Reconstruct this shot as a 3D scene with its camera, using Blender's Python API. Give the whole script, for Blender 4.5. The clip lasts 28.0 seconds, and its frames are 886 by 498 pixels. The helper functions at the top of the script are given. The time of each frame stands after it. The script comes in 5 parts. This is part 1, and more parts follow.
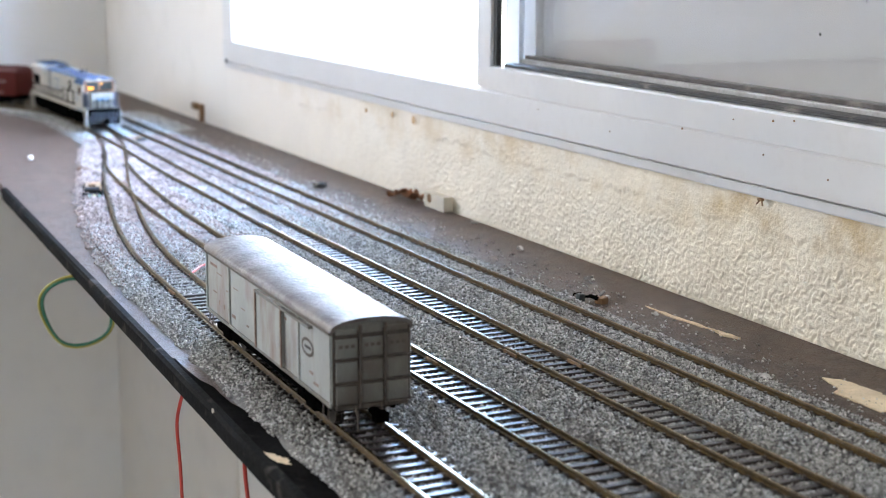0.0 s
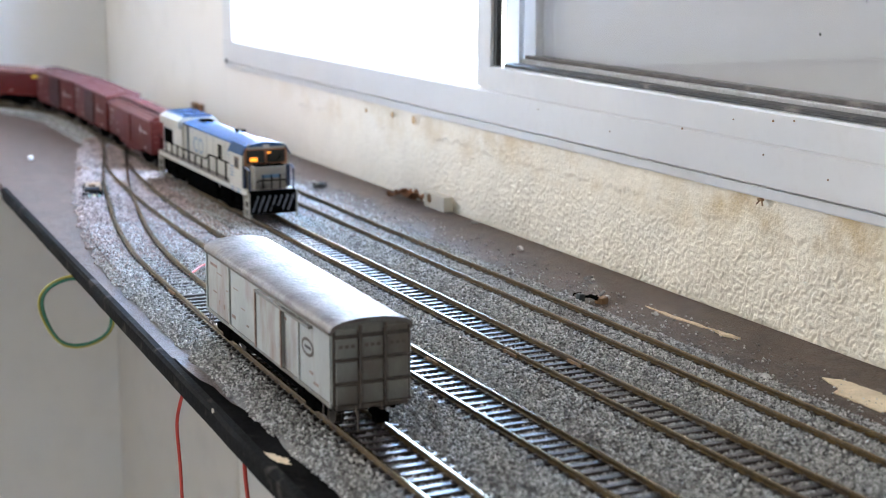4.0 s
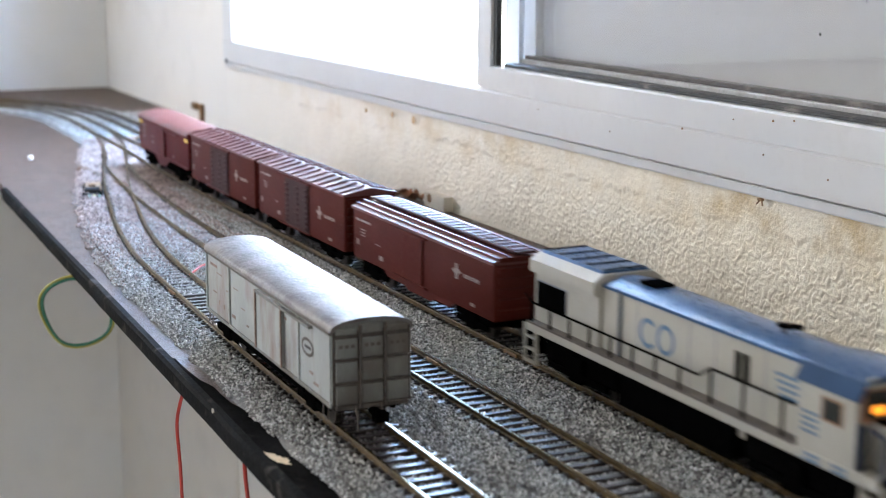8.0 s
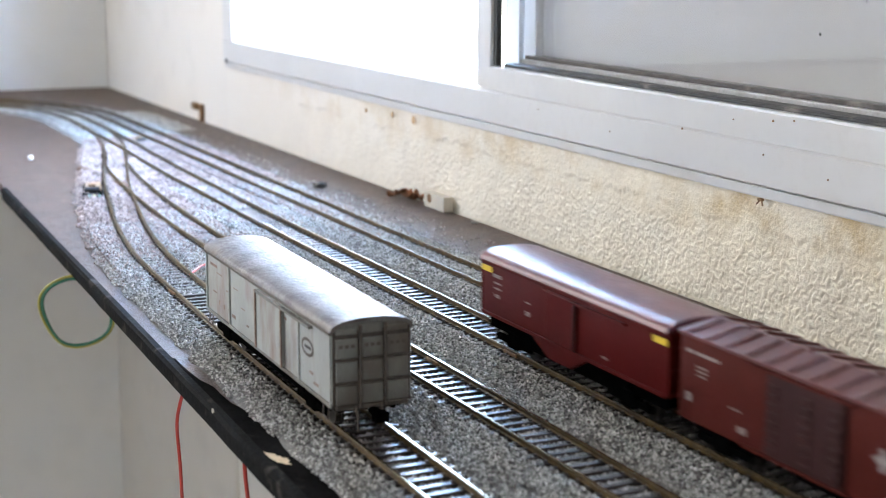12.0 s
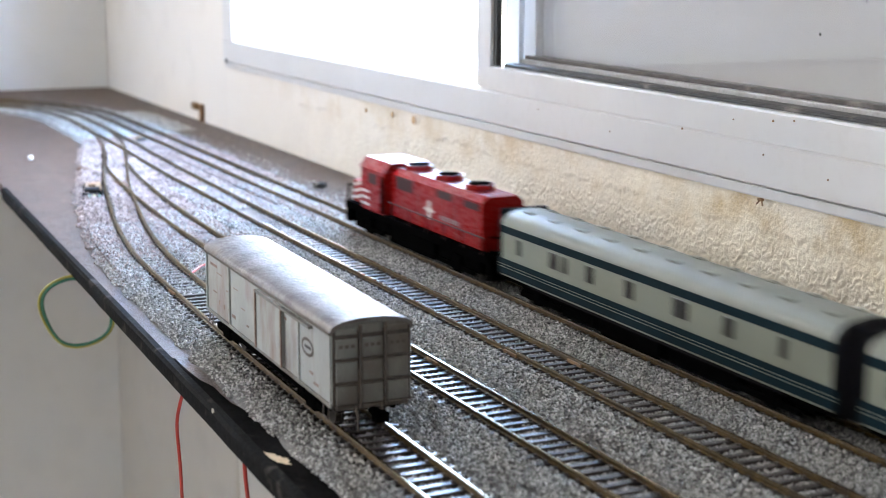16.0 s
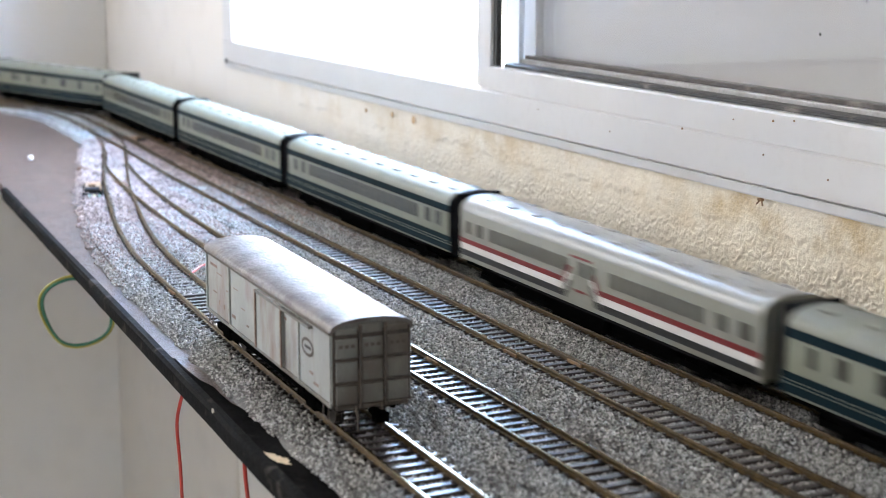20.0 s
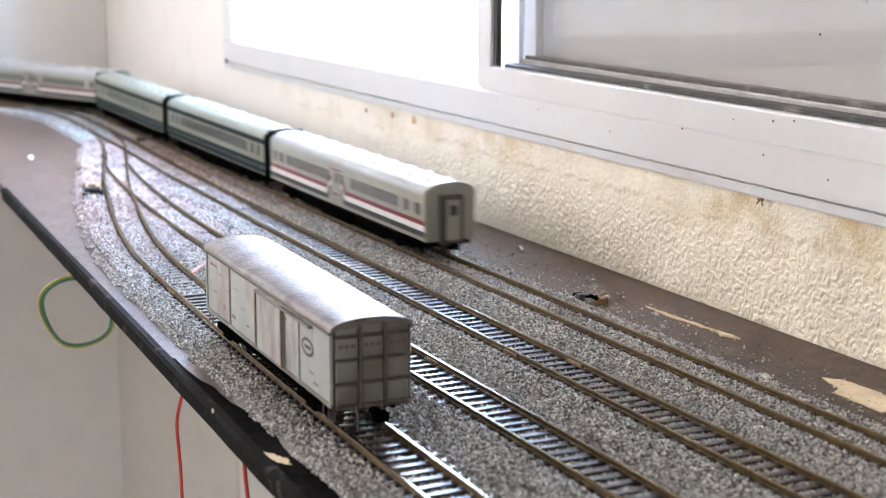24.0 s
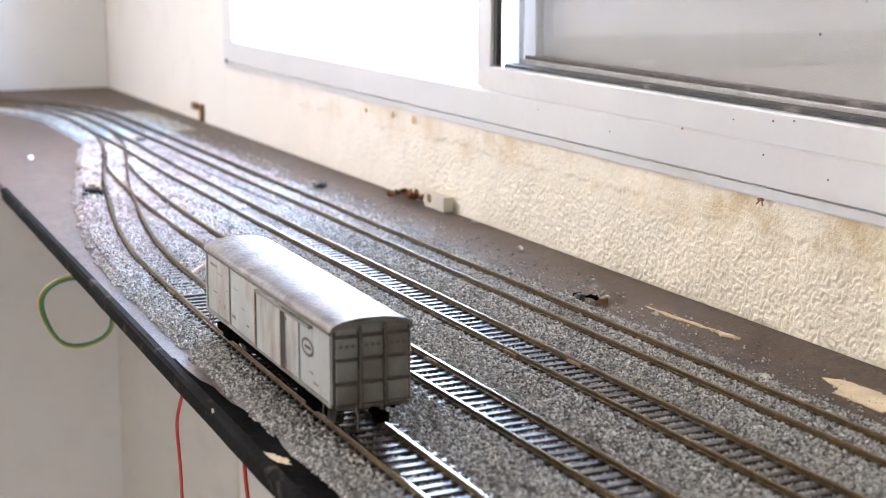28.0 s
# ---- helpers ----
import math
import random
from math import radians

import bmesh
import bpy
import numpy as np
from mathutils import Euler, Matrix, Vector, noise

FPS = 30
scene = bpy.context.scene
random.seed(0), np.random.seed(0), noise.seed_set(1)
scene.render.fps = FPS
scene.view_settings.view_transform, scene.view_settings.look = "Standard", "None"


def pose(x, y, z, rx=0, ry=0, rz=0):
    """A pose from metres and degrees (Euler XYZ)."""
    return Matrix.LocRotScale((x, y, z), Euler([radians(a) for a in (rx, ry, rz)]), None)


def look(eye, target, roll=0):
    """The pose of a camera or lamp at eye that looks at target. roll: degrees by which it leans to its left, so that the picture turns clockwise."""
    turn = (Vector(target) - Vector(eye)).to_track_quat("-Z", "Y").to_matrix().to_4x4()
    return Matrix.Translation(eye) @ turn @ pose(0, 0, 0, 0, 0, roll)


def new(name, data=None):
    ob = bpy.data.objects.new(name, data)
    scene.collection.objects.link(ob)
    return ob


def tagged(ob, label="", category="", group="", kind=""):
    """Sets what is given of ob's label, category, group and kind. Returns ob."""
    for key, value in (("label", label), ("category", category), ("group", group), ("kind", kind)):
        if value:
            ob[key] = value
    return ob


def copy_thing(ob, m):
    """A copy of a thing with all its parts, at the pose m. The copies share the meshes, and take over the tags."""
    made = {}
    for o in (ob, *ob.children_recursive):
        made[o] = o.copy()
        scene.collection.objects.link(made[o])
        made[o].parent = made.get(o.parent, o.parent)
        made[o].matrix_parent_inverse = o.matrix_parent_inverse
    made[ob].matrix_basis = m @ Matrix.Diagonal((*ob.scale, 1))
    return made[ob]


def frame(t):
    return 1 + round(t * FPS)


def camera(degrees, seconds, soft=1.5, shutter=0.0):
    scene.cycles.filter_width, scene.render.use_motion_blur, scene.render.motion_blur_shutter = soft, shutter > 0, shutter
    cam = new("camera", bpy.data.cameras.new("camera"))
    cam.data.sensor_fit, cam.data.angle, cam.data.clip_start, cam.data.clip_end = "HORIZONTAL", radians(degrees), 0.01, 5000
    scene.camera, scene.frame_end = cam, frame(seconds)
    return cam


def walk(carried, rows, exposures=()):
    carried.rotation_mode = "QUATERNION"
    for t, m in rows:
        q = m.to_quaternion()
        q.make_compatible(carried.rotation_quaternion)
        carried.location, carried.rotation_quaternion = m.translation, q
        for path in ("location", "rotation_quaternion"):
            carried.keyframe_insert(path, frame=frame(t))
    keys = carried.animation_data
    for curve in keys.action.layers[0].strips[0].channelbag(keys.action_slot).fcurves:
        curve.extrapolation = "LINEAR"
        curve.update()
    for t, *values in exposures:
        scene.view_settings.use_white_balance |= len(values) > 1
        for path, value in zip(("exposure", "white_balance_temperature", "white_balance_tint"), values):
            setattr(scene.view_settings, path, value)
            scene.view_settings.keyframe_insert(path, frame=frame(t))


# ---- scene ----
# The world's zero height is the rail top; the tracks run along x, the window wall stands at y = 0.4375.
cam = camera(32.386, 28.0, soft=1.0, shutter=0.8)
EYE = pose(0, 0, 0.1695, 78.635, -0.2525, 64.504)
walk(cam, [(0, EYE), (28, EYE)], exposures=[(0, -0.18, 6700, 10), (3.5, -0.19, 6700, 10), (7, -0.20, 6700, 10), (12, -0.13, 6750, 10), (15, -0.14, 6800, 11), (21.5, -0.03, 7000, 12), (24.5, 0.08, 7300, 16), (28, 0.08, 7300, 16)])
cam.data.dof.use_dof = True
cam.data.dof.focus_distance = 0.68
cam.data.dof.aperture_fstop = 17

# ---- light ----
world = bpy.data.worlds.new("sky")
scene.world = world
world.use_nodes = True
wn = world.node_tree
sky = wn.nodes.new("ShaderNodeTexSky")
sky.sky_type = "NISHITA"
sky.sun_disc = False
sky.sun_elevation, sky.sun_rotation = radians(58), radians(150)
wn.links.new(sky.outputs[0], wn.nodes["Background"].inputs[0])
wn.nodes["Background"].inputs[1].default_value = 0.15

sun = new("sun", bpy.data.lights.new("sun", "SUN"))
sun.data.energy, sun.data.angle, sun.data.color = 5.0, radians(0.6), (1, 0.95, 0.88)
sun.matrix_world = look((0, 0, 0), (0.35, 0.55, -1.1))


def opening_light(name, eye, target, w, h, power, color):
    """Daylight in a wall opening; the low south and the east one are added."""
    data = bpy.data.lights.new(name, "AREA")
    data.shape, data.size, data.size_y, data.energy, data.color = "RECTANGLE", w, h, power, color
    ob = new(name, data)
    ob.matrix_world = look(eye, target)
    return ob


opening_light("opposite_window_light", (-1.22, -2.66, 0.98), (-1.1, 0, 0.20), 1.15, 1.0, 11.5, (0.95, 0.98, 1.0))
opening_light("west_window_light", (-1.96, -0.88, 0.66), (0.0, 0.1, 0.0), 1.05, 0.95, 24, (0.98, 0.97, 0.99))
# Added low fill lamp that brightens the wall under the board.
opening_light("garden_door_light", (-0.05, -2.66, -0.70), (-1.5, 0.3, -0.40), 0.85, 0.40, 11, (1.0, 0.97, 0.92))
# Added fill lamp behind the camera that brightens the end wall.
opening_light("east_window_light", (3.46, -0.55, 0.65), (-1.87, 0.3, 0.10), 0.9, 0.9, 10, (0.96, 0.98, 1.0))
opening_light("window_light", (-1.11, 0.62, 0.60), (-0.95, -0.5, 0.15), 0.48, 0.90, 9, (0.58, 0.76, 1.0))


# ---- materials ----
def mat(name, c, rough=0.5, metal=0.0, var=0.12, scale=120.0, bump=0.0, bscale=900.0, stain=None, amount=0.0, stretch=(1, 1, 1), spec=0.5, island=0.0, rvar=0.08):
    """A procedural surface: base colour with broad and fine variation, stains, relief."""
    m = bpy.data.materials.new(name)
    m.use_nodes = True
    n, l = m.node_tree.nodes, m.node_tree.links
    b = n["Principled BSDF"]
    b.inputs["Metallic"].default_value = metal
    b.inputs["Specular IOR Level"].default_value = spec
    tc = n.new("ShaderNodeTexCoord")
    mp = n.new("ShaderNodeMapping")
    mp.inputs["Scale"].default_value = stretch
    l.new(tc.outputs["Object"], mp.inputs[0])

    def noise_tex(s, detail=4.0, vec=mp):
        t = n.new("ShaderNodeTexNoise")
        t.inputs["Scale"].default_value, t.inputs["Detail"].default_value = s, detail
        l.new(vec.outputs[0], t.inputs["Vector"])
        return t

    def mix(a, bb, fac, kind="MIX"):
        x = n.new("ShaderNodeMix")
        x.data_type, x.blend_type = "RGBA", kind
        for sock, v in ((x.inputs[0], fac), (x.inputs[6], a), (x.inputs[7], bb)):
            if isinstance(v, (int, float)):
                sock.default_value = v
            elif isinstance(v, tuple):
                sock.default_value = (*v[:3], 1)
            else:
                l.new(v, sock)
        return x.outputs[2]

    def ramp(src, lo, hi):
        r = n.new("ShaderNodeMapRange")
        r.inputs[1].default_value, r.inputs[2].default_value = lo, hi
        l.new(src, r.inputs[0])
        return r.outputs[0]

    lo, hi = tuple(v * (1 - var) for v in c), tuple(min(1, v * (1 + var)) for v in c)
    big, fine = noise_tex(scale), noise_tex(scale * 9)
    col = mix(lo, hi, ramp(big.outputs["Fac"], 0.3, 0.7))
    col = mix(col, tuple(v * (1 - 1.3 * var) for v in c), ramp(fine.outputs["Fac"], 0.52, 0.8))
    if stain:
        s = noise_tex(scale * 0.7, 8.0)
        col = mix(col, stain, ramp(s.outputs["Fac"], 0.64 - 0.35 * amount, 0.80 - 0.35 * amount))
    if island:
        g = n.new("ShaderNodeNewGeometry")
        hsv = n.new("ShaderNodeHueSaturation")
        rr = n.new("ShaderNodeMapRange")
        rr.inputs[3].default_value, rr.inputs[4].default_value = 1 - island, 1 + island * 0.7
        l.new(g.outputs["Random Per Island"], rr.inputs[0])
        l.new(rr.outputs[0], hsv.inputs["Value"])
        l.new(col, hsv.inputs["Color"])
        col = hsv.outputs[0]
    l.new(col, b.inputs["Base Color"])
    r = n.new("ShaderNodeMapRange")
    r.inputs[3].default_value, r.inputs[4].default_value = max(0.02, rough - rvar), min(1, rough + rvar)
    l.new(fine.outputs["Fac"], r.inputs[0])
    l.new(r.outputs[0], b.inputs["Roughness"])
    if bump:
        bn = noise_tex(bscale, 5.0)
        bp = n.new("ShaderNodeBump")
        bp.inputs["Strength"].default_value, bp.inputs["Distance"].default_value = min(1, bump), 0.001
        l.new(bn.outputs["Fac"], bp.inputs["Height"])
        l.new(bp.outputs[0], b.inputs["Normal"])
    return m


def glow(name, c, strength):
    m = bpy.data.materials.new(name)
    m.use_nodes = True
    b = m.node_tree.nodes["Principled BSDF"]
    b.inputs["Base Color"].default_value = (*c, 1)
    b.inputs["Emission Color"].default_value = (*c, 1)
    b.inputs["Emission Strength"].default_value = strength
    return m


def sky_glow(name, strength):
    """Daylight outside: white haze at the horizon, blue higher up."""
    m = glow(name, (1, 1, 1), strength)
    n, l = m.node_tree.nodes, m.node_tree.links
    tc, sep, r, mx = n.new("ShaderNodeTexCoord"), n.new("ShaderNodeSeparateXYZ"), n.new("ShaderNodeMapRange"), n.new("ShaderNodeMix")
    l.new(tc.outputs["Object"], sep.inputs[0])
    r.inputs[1].default_value, r.inputs[2].default_value = 0.30, 0.80
    l.new(sep.outputs["Z"], r.inputs[0])
    mx.data_type = "RGBA"
    mx.inputs[6].default_value, mx.inputs[7].default_value = (0.97, 0.97, 1.0, 1), (0.26, 0.52, 1.0, 1)
    l.new(r.outputs[0], mx.inputs[0])
    l.new(mx.outputs[2], n["Principled BSDF"].inputs["Emission Color"])
    st = n.new("ShaderNodeMapRange")
    st.inputs[1].default_value, st.inputs[2].default_value = 0.30, 0.80
    st.inputs[3].default_value, st.inputs[4].default_value = strength, strength * 1.5
    l.new(sep.outputs["Z"], st.inputs[0])
    l.new(st.outputs[0], n["Principled BSDF"].inputs["Emission Strength"])
    return m


def pane_glass(name, tint, haze, haze_colour):
    """Dusty window glass: clear with a gloss, and a thin coat of dirt."""
    m = bpy.data.materials.new(name)
    m.use_nodes = True
    n, l = m.node_tree.nodes, m.node_tree.links
    out = n["Material Output"]
    clear, gloss, dirt = n.new("ShaderNodeBsdfTransparent"), n.new("ShaderNodeBsdfGlossy"), n.new("ShaderNodeBsdfDiffuse")
    lit = n.new("ShaderNodeBsdfTranslucent")
    clear.inputs[0].default_value = (*tint, 1)
    gloss.inputs["Roughness"].default_value = 0.03
    a, d, e = n.new("ShaderNodeMixShader"), n.new("ShaderNodeMixShader"), n.new("ShaderNodeMixShader")
    dirt.inputs[0].default_value = lit.inputs[0].default_value = (*haze_colour, 1)
    e.inputs[0].default_value = 0.5
    l.new(dirt.outputs[0], e.inputs[1]), l.new(lit.outputs[0], e.inputs[2])
    tc = n.new("ShaderNodeTexCoord")
    nz = n.new("ShaderNodeTexNoise")
    nz.inputs["Scale"].default_value, nz.inputs["Detail"].default_value = 9, 8
    l.new(tc.outputs["Object"], nz.inputs["Vector"])
    mr = n.new("ShaderNodeMapRange")
    mr.inputs[3].default_value, mr.inputs[4].default_value = haze * 0.85, min(1, haze * 1.15)
    l.new(nz.outputs["Fac"], mr.inputs[0])
    l.new(mr.outputs[0], a.inputs[0])
    l.new(clear.outputs[0], a.inputs[1]), l.new(e.outputs[0], a.inputs[2])
    d.inputs[0].default_value = 0.07
    l.new(a.outputs[0], d.inputs[1]), l.new(gloss.outputs[0], d.inputs[2])
    l.new(d.outputs[0], out.inputs[0])
    return m


M = {
    # End wall is painted lighter than the others, to stand for window light.
    "wall_lit": mat("white wall paint with window light in it", (0.840, 0.835, 0.815), 0.75, var=0.04, scale=3, bump=0.25, bscale=260),
    "wall": mat("white wall paint", (0.760, 0.725, 0.675), 0.75, var=0.05, scale=3, bump=0.25, bscale=260),
    "stucco": mat("cream stucco", (0.760, 0.690, 0.555), 0.8, var=0.10, scale=30, bump=0.7, bscale=480, stain=(0.62, 0.50, 0.31), amount=0.12),
    "floor": mat("grey floor", (0.550, 0.530, 0.500), 0.5, var=0.1, scale=5),
    "ceiling": mat("ceiling paint", (0.8, 0.79, 0.76), 0.8, var=0.03, scale=3),
    "board": mat("dark brown painted board", (0.060, 0.034, 0.023), 0.46, spec=0.38, var=0.40, scale=100, bump=0.5, bscale=1400, stain=(0.090, 0.068, 0.054), amount=0.20, rvar=0.12),
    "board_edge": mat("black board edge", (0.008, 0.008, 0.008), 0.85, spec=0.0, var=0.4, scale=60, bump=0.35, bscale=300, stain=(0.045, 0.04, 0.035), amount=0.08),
    "edge_strip": mat("worn dark edge strip", (0.006, 0.006, 0.006), 0.7, spec=0.03, var=0.4, scale=80, bump=0.35, bscale=300, stain=(0.09, 0.08, 0.07), amount=0.12),
    "bare": mat("bare hardboard", (0.62, 0.50, 0.34), 0.8, var=0.18, scale=90, bump=0.5, bscale=700),
    "frame": mat("white painted window frame", (0.590, 0.588, 0.584), 0.32, var=0.03, scale=20, stain=(0.55, 0.50, 0.45), amount=0.02),
    "rubber": mat("black rubber seal", (0.012, 0.012, 0.012), 0.55, var=0.4, scale=80, stain=(0.2, 0.18, 0.16), amount=0.15),
    "rust_seal": mat("brown weathered seal", (0.048, 0.038, 0.032), 0.6, var=0.4, scale=90, stain=(0.18, 0.155, 0.13), amount=0.14),
    "alu": mat("dusty aluminium rail", (0.280, 0.270, 0.260), 0.4, metal=0.6, var=0.2, scale=60),
    # Darker than the stones: the shade of the gaps is in the bed's colour.
    "ballast": mat("grey ballast bed, gap shade in it", (0.165, 0.162, 0.156), 0.85, var=0.35, scale=350, bump=1.0, bscale=1200),
    "grain": mat("grey gravel", (0.420, 0.415, 0.400), 0.75, var=0.25, scale=300, island=0.7, spec=0.25),
    "pink_grain": mat("pinkish brown gravel", (0.350, 0.272, 0.246), 0.85, var=0.28, scale=60, island=0.55, spec=0.15),
    "clip_grey": mat("dusty dark grey plastic", (0.045, 0.055, 0.055), 0.35, spec=0.6, var=0.3, scale=200),
    "rust_wash": mat("brown rust wash", (0.215, 0.145, 0.115), 0.7, var=0.25, scale=250),
    "sand": mat("rusty brown sand", (0.150, 0.088, 0.062), 0.9, var=0.35, scale=500, bump=1.0, bscale=1500),
    "rail": mat("tarnished brass rail", (0.078, 0.047, 0.014), 0.45, metal=0.35, spec=0.3, var=0.35, scale=180, stain=(0.05, 0.03, 0.014), amount=0.4),
    "rail_top": mat("polished rail head", (0.20, 0.140, 0.062), 0.25, metal=1.0, var=0.2, scale=120, stain=(0.13, 0.085, 0.035), amount=0.3),
    "sleeper": mat("dark brown plastic sleeper", (0.036, 0.030, 0.028), 0.30, spec=0.6, var=0.3, scale=300, bump=0.2, bscale=1500),
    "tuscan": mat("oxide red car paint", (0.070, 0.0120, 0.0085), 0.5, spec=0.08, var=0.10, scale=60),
    # Roof reds are lighter than the sides: light from above is in the colour.
    "tuscan_roof": mat("oxide red roof with top light in it", (0.100, 0.025, 0.022), 0.46, var=0.14, scale=80),
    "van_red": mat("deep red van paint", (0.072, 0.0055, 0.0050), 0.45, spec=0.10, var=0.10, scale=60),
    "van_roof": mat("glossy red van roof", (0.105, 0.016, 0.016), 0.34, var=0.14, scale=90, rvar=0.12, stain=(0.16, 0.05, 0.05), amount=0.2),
    # Dark red trim; on the ribbed door it holds the shading between ribs.
    "tuscan_door": mat("dark oxide red, with door rib shading", (0.032, 0.008, 0.008), 0.55, spec=0.2, var=0.15, scale=90),
    "red": mat("bright red paint", (0.230, 0.0055, 0.005), 0.28, spec=0.14, var=0.08, scale=60),
    "black": mat("black underframe plastic", (0.0018, 0.0018, 0.0018), 0.9, spec=0.0, var=0.3, scale=150),
    "wheel": mat("wheel steel", (0.050, 0.045, 0.040), 0.35, metal=0.9, var=0.2, scale=200),
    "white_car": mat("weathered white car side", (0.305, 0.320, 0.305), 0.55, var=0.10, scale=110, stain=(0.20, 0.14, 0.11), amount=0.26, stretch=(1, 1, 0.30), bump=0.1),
    # Van ends: grime, plus the end face's shade put into the base colour.
    "white_end": mat("grimy white car end with shade in the colour", (0.160, 0.162, 0.150), 0.6, var=0.16, scale=60, stain=(0.10, 0.085, 0.07), amount=0.34, stretch=(1, 1, 0.6), bump=0.15),
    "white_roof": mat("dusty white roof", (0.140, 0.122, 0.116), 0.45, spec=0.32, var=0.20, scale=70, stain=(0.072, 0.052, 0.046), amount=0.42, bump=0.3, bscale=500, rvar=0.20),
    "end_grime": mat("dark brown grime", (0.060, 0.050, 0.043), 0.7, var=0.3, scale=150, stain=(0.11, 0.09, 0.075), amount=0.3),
    "grime": mat("brown grime paint", (0.080, 0.065, 0.054), 0.6, var=0.2, scale=120),
    "loco_white": mat("cream white loco paint", (0.360, 0.340, 0.290), 0.42, var=0.06, scale=60),
    # Nose paint: dirt, and a darker base for the shade on the front.
    "loco_dirty_dim": mat("dirty cream loco front with shade in it", (0.215, 0.195, 0.160), 0.5, var=0.14, scale=110, stain=(0.09, 0.075, 0.06), amount=0.3),
    "blue_matt": mat("matt darker blue loco paint", (0.020, 0.050, 0.105), 0.6, spec=0.1, var=0.1, scale=80),
    "rail_blue": mat("dark blue grab rail", (0.012, 0.018, 0.040), 0.5, var=0.1),
    "loco_blue": mat("blue loco paint", (0.018, 0.062, 0.150), 0.28, var=0.04, scale=70, rvar=0.03, spec=0.22),
    "loco_grey": mat("grey loco roof", (0.160, 0.175, 0.205), 0.4, var=0.1, scale=80),
    "pale_blue": mat("pale blue marking", (0.075, 0.150, 0.240), 0.45, var=0.08, scale=80),
    "teal": mat("dark teal coach paint", (0.0030, 0.0125, 0.0175), 0.55, spec=0.06, var=0.10, scale=60),
    "coach_cream": mat("pale grey cream coach paint", (0.185, 0.195, 0.150), 0.40, spec=0.3, var=0.06, scale=60),
    "coach_roof": mat("grey green coach roof", (0.145, 0.155, 0.122), 0.50, var=0.08, scale=50, stain=(0.14, 0.15, 0.10), amount=0.2),
    "coach_grey": mat("light grey coach paint", (0.225, 0.228, 0.190), 0.38, var=0.06, scale=60),
    "coach_silver": mat("silver grey coach roof", (0.240, 0.245, 0.235), 0.30, var=0.07, scale=50),
    "stripe_red": mat("red stripe", (0.150, 0.006, 0.007), 0.4, var=0.06, scale=60),
    "stripe_white": mat("white stripe", (0.600, 0.585, 0.550), 0.4, var=0.05, scale=60),
    "stripe_black": mat("black stripe", (0.006, 0.007, 0.008), 0.4, var=0.1, scale=60),
    "bellows": mat("black gangway bellows", (0.006, 0.006, 0.007), 0.9, spec=0.05, var=0.2, scale=200),
    "window_dark": mat("dark tinted car window", (0.030, 0.032, 0.030), 0.15, var=0.2, scale=90),
    "slim_window": mat("grey tinted coach window", (0.048, 0.044, 0.034), 0.30, var=0.2, scale=90),
    "gangway_grey": mat("worn dark grey gangway", (0.035, 0.034, 0.031), 0.7, var=0.25, scale=150),
    "coach_window": mat("brown grey coach window", (0.012, 0.011, 0.009), 0.3, var=0.25, scale=90),
    "lettering": mat("white lettering", (0.240, 0.205, 0.195), 0.5, var=0.1, scale=200),
    "yellow": mat("yellow marking", (0.70, 0.50, 0.04), 0.45, var=0.08, scale=100),
    "amber": glow("amber number light", (1.0, 0.33, 0.03), 1.9),
    "leaf": mat("dry brown leaf", (0.30, 0.13, 0.06), 0.7, var=0.3, scale=120, bump=0.4),
    "plastic_white": mat("white plastic", (0.520, 0.490, 0.420), 0.45, var=0.06, scale=60),
    "stain_rust": mat("pale rust stain", (0.50, 0.34, 0.19), 0.8, var=0.2, scale=200),
    "pin_glint": mat("glossy pin head, glint in its white", (0.85, 0.85, 0.84), 0.15, var=0.02),
    "wire_red": mat("red wire", (0.48, 0.035, 0.02), 0.4, var=0.06),
    "wire_green": mat("green wire", (0.018, 0.150, 0.090), 0.4, var=0.06),
    "wire_yellow": mat("yellow wire", (0.360, 0.300, 0.050), 0.4, var=0.06),
    "metal": mat("bright scrap metal", (0.6, 0.6, 0.58), 0.2, metal=1.0, var=0.1),
    "rust": mat("rusty brown iron", (0.20, 0.11, 0.05), 0.6, var=0.3, scale=200, bump=0.3),
    "backdrop": sky_glow("bright hazy daylight", 25.0),
    "glass": pane_glass("dusty window glass", (0.95, 0.95, 0.95), 0.12, (0.50, 0.50, 0.49)),
    "shutter": mat("light grey painted shutter", (0.530, 0.528, 0.520), 0.5, var=0.05, scale=4, stain=(0.42, 0.41, 0.40), amount=0.12),
}


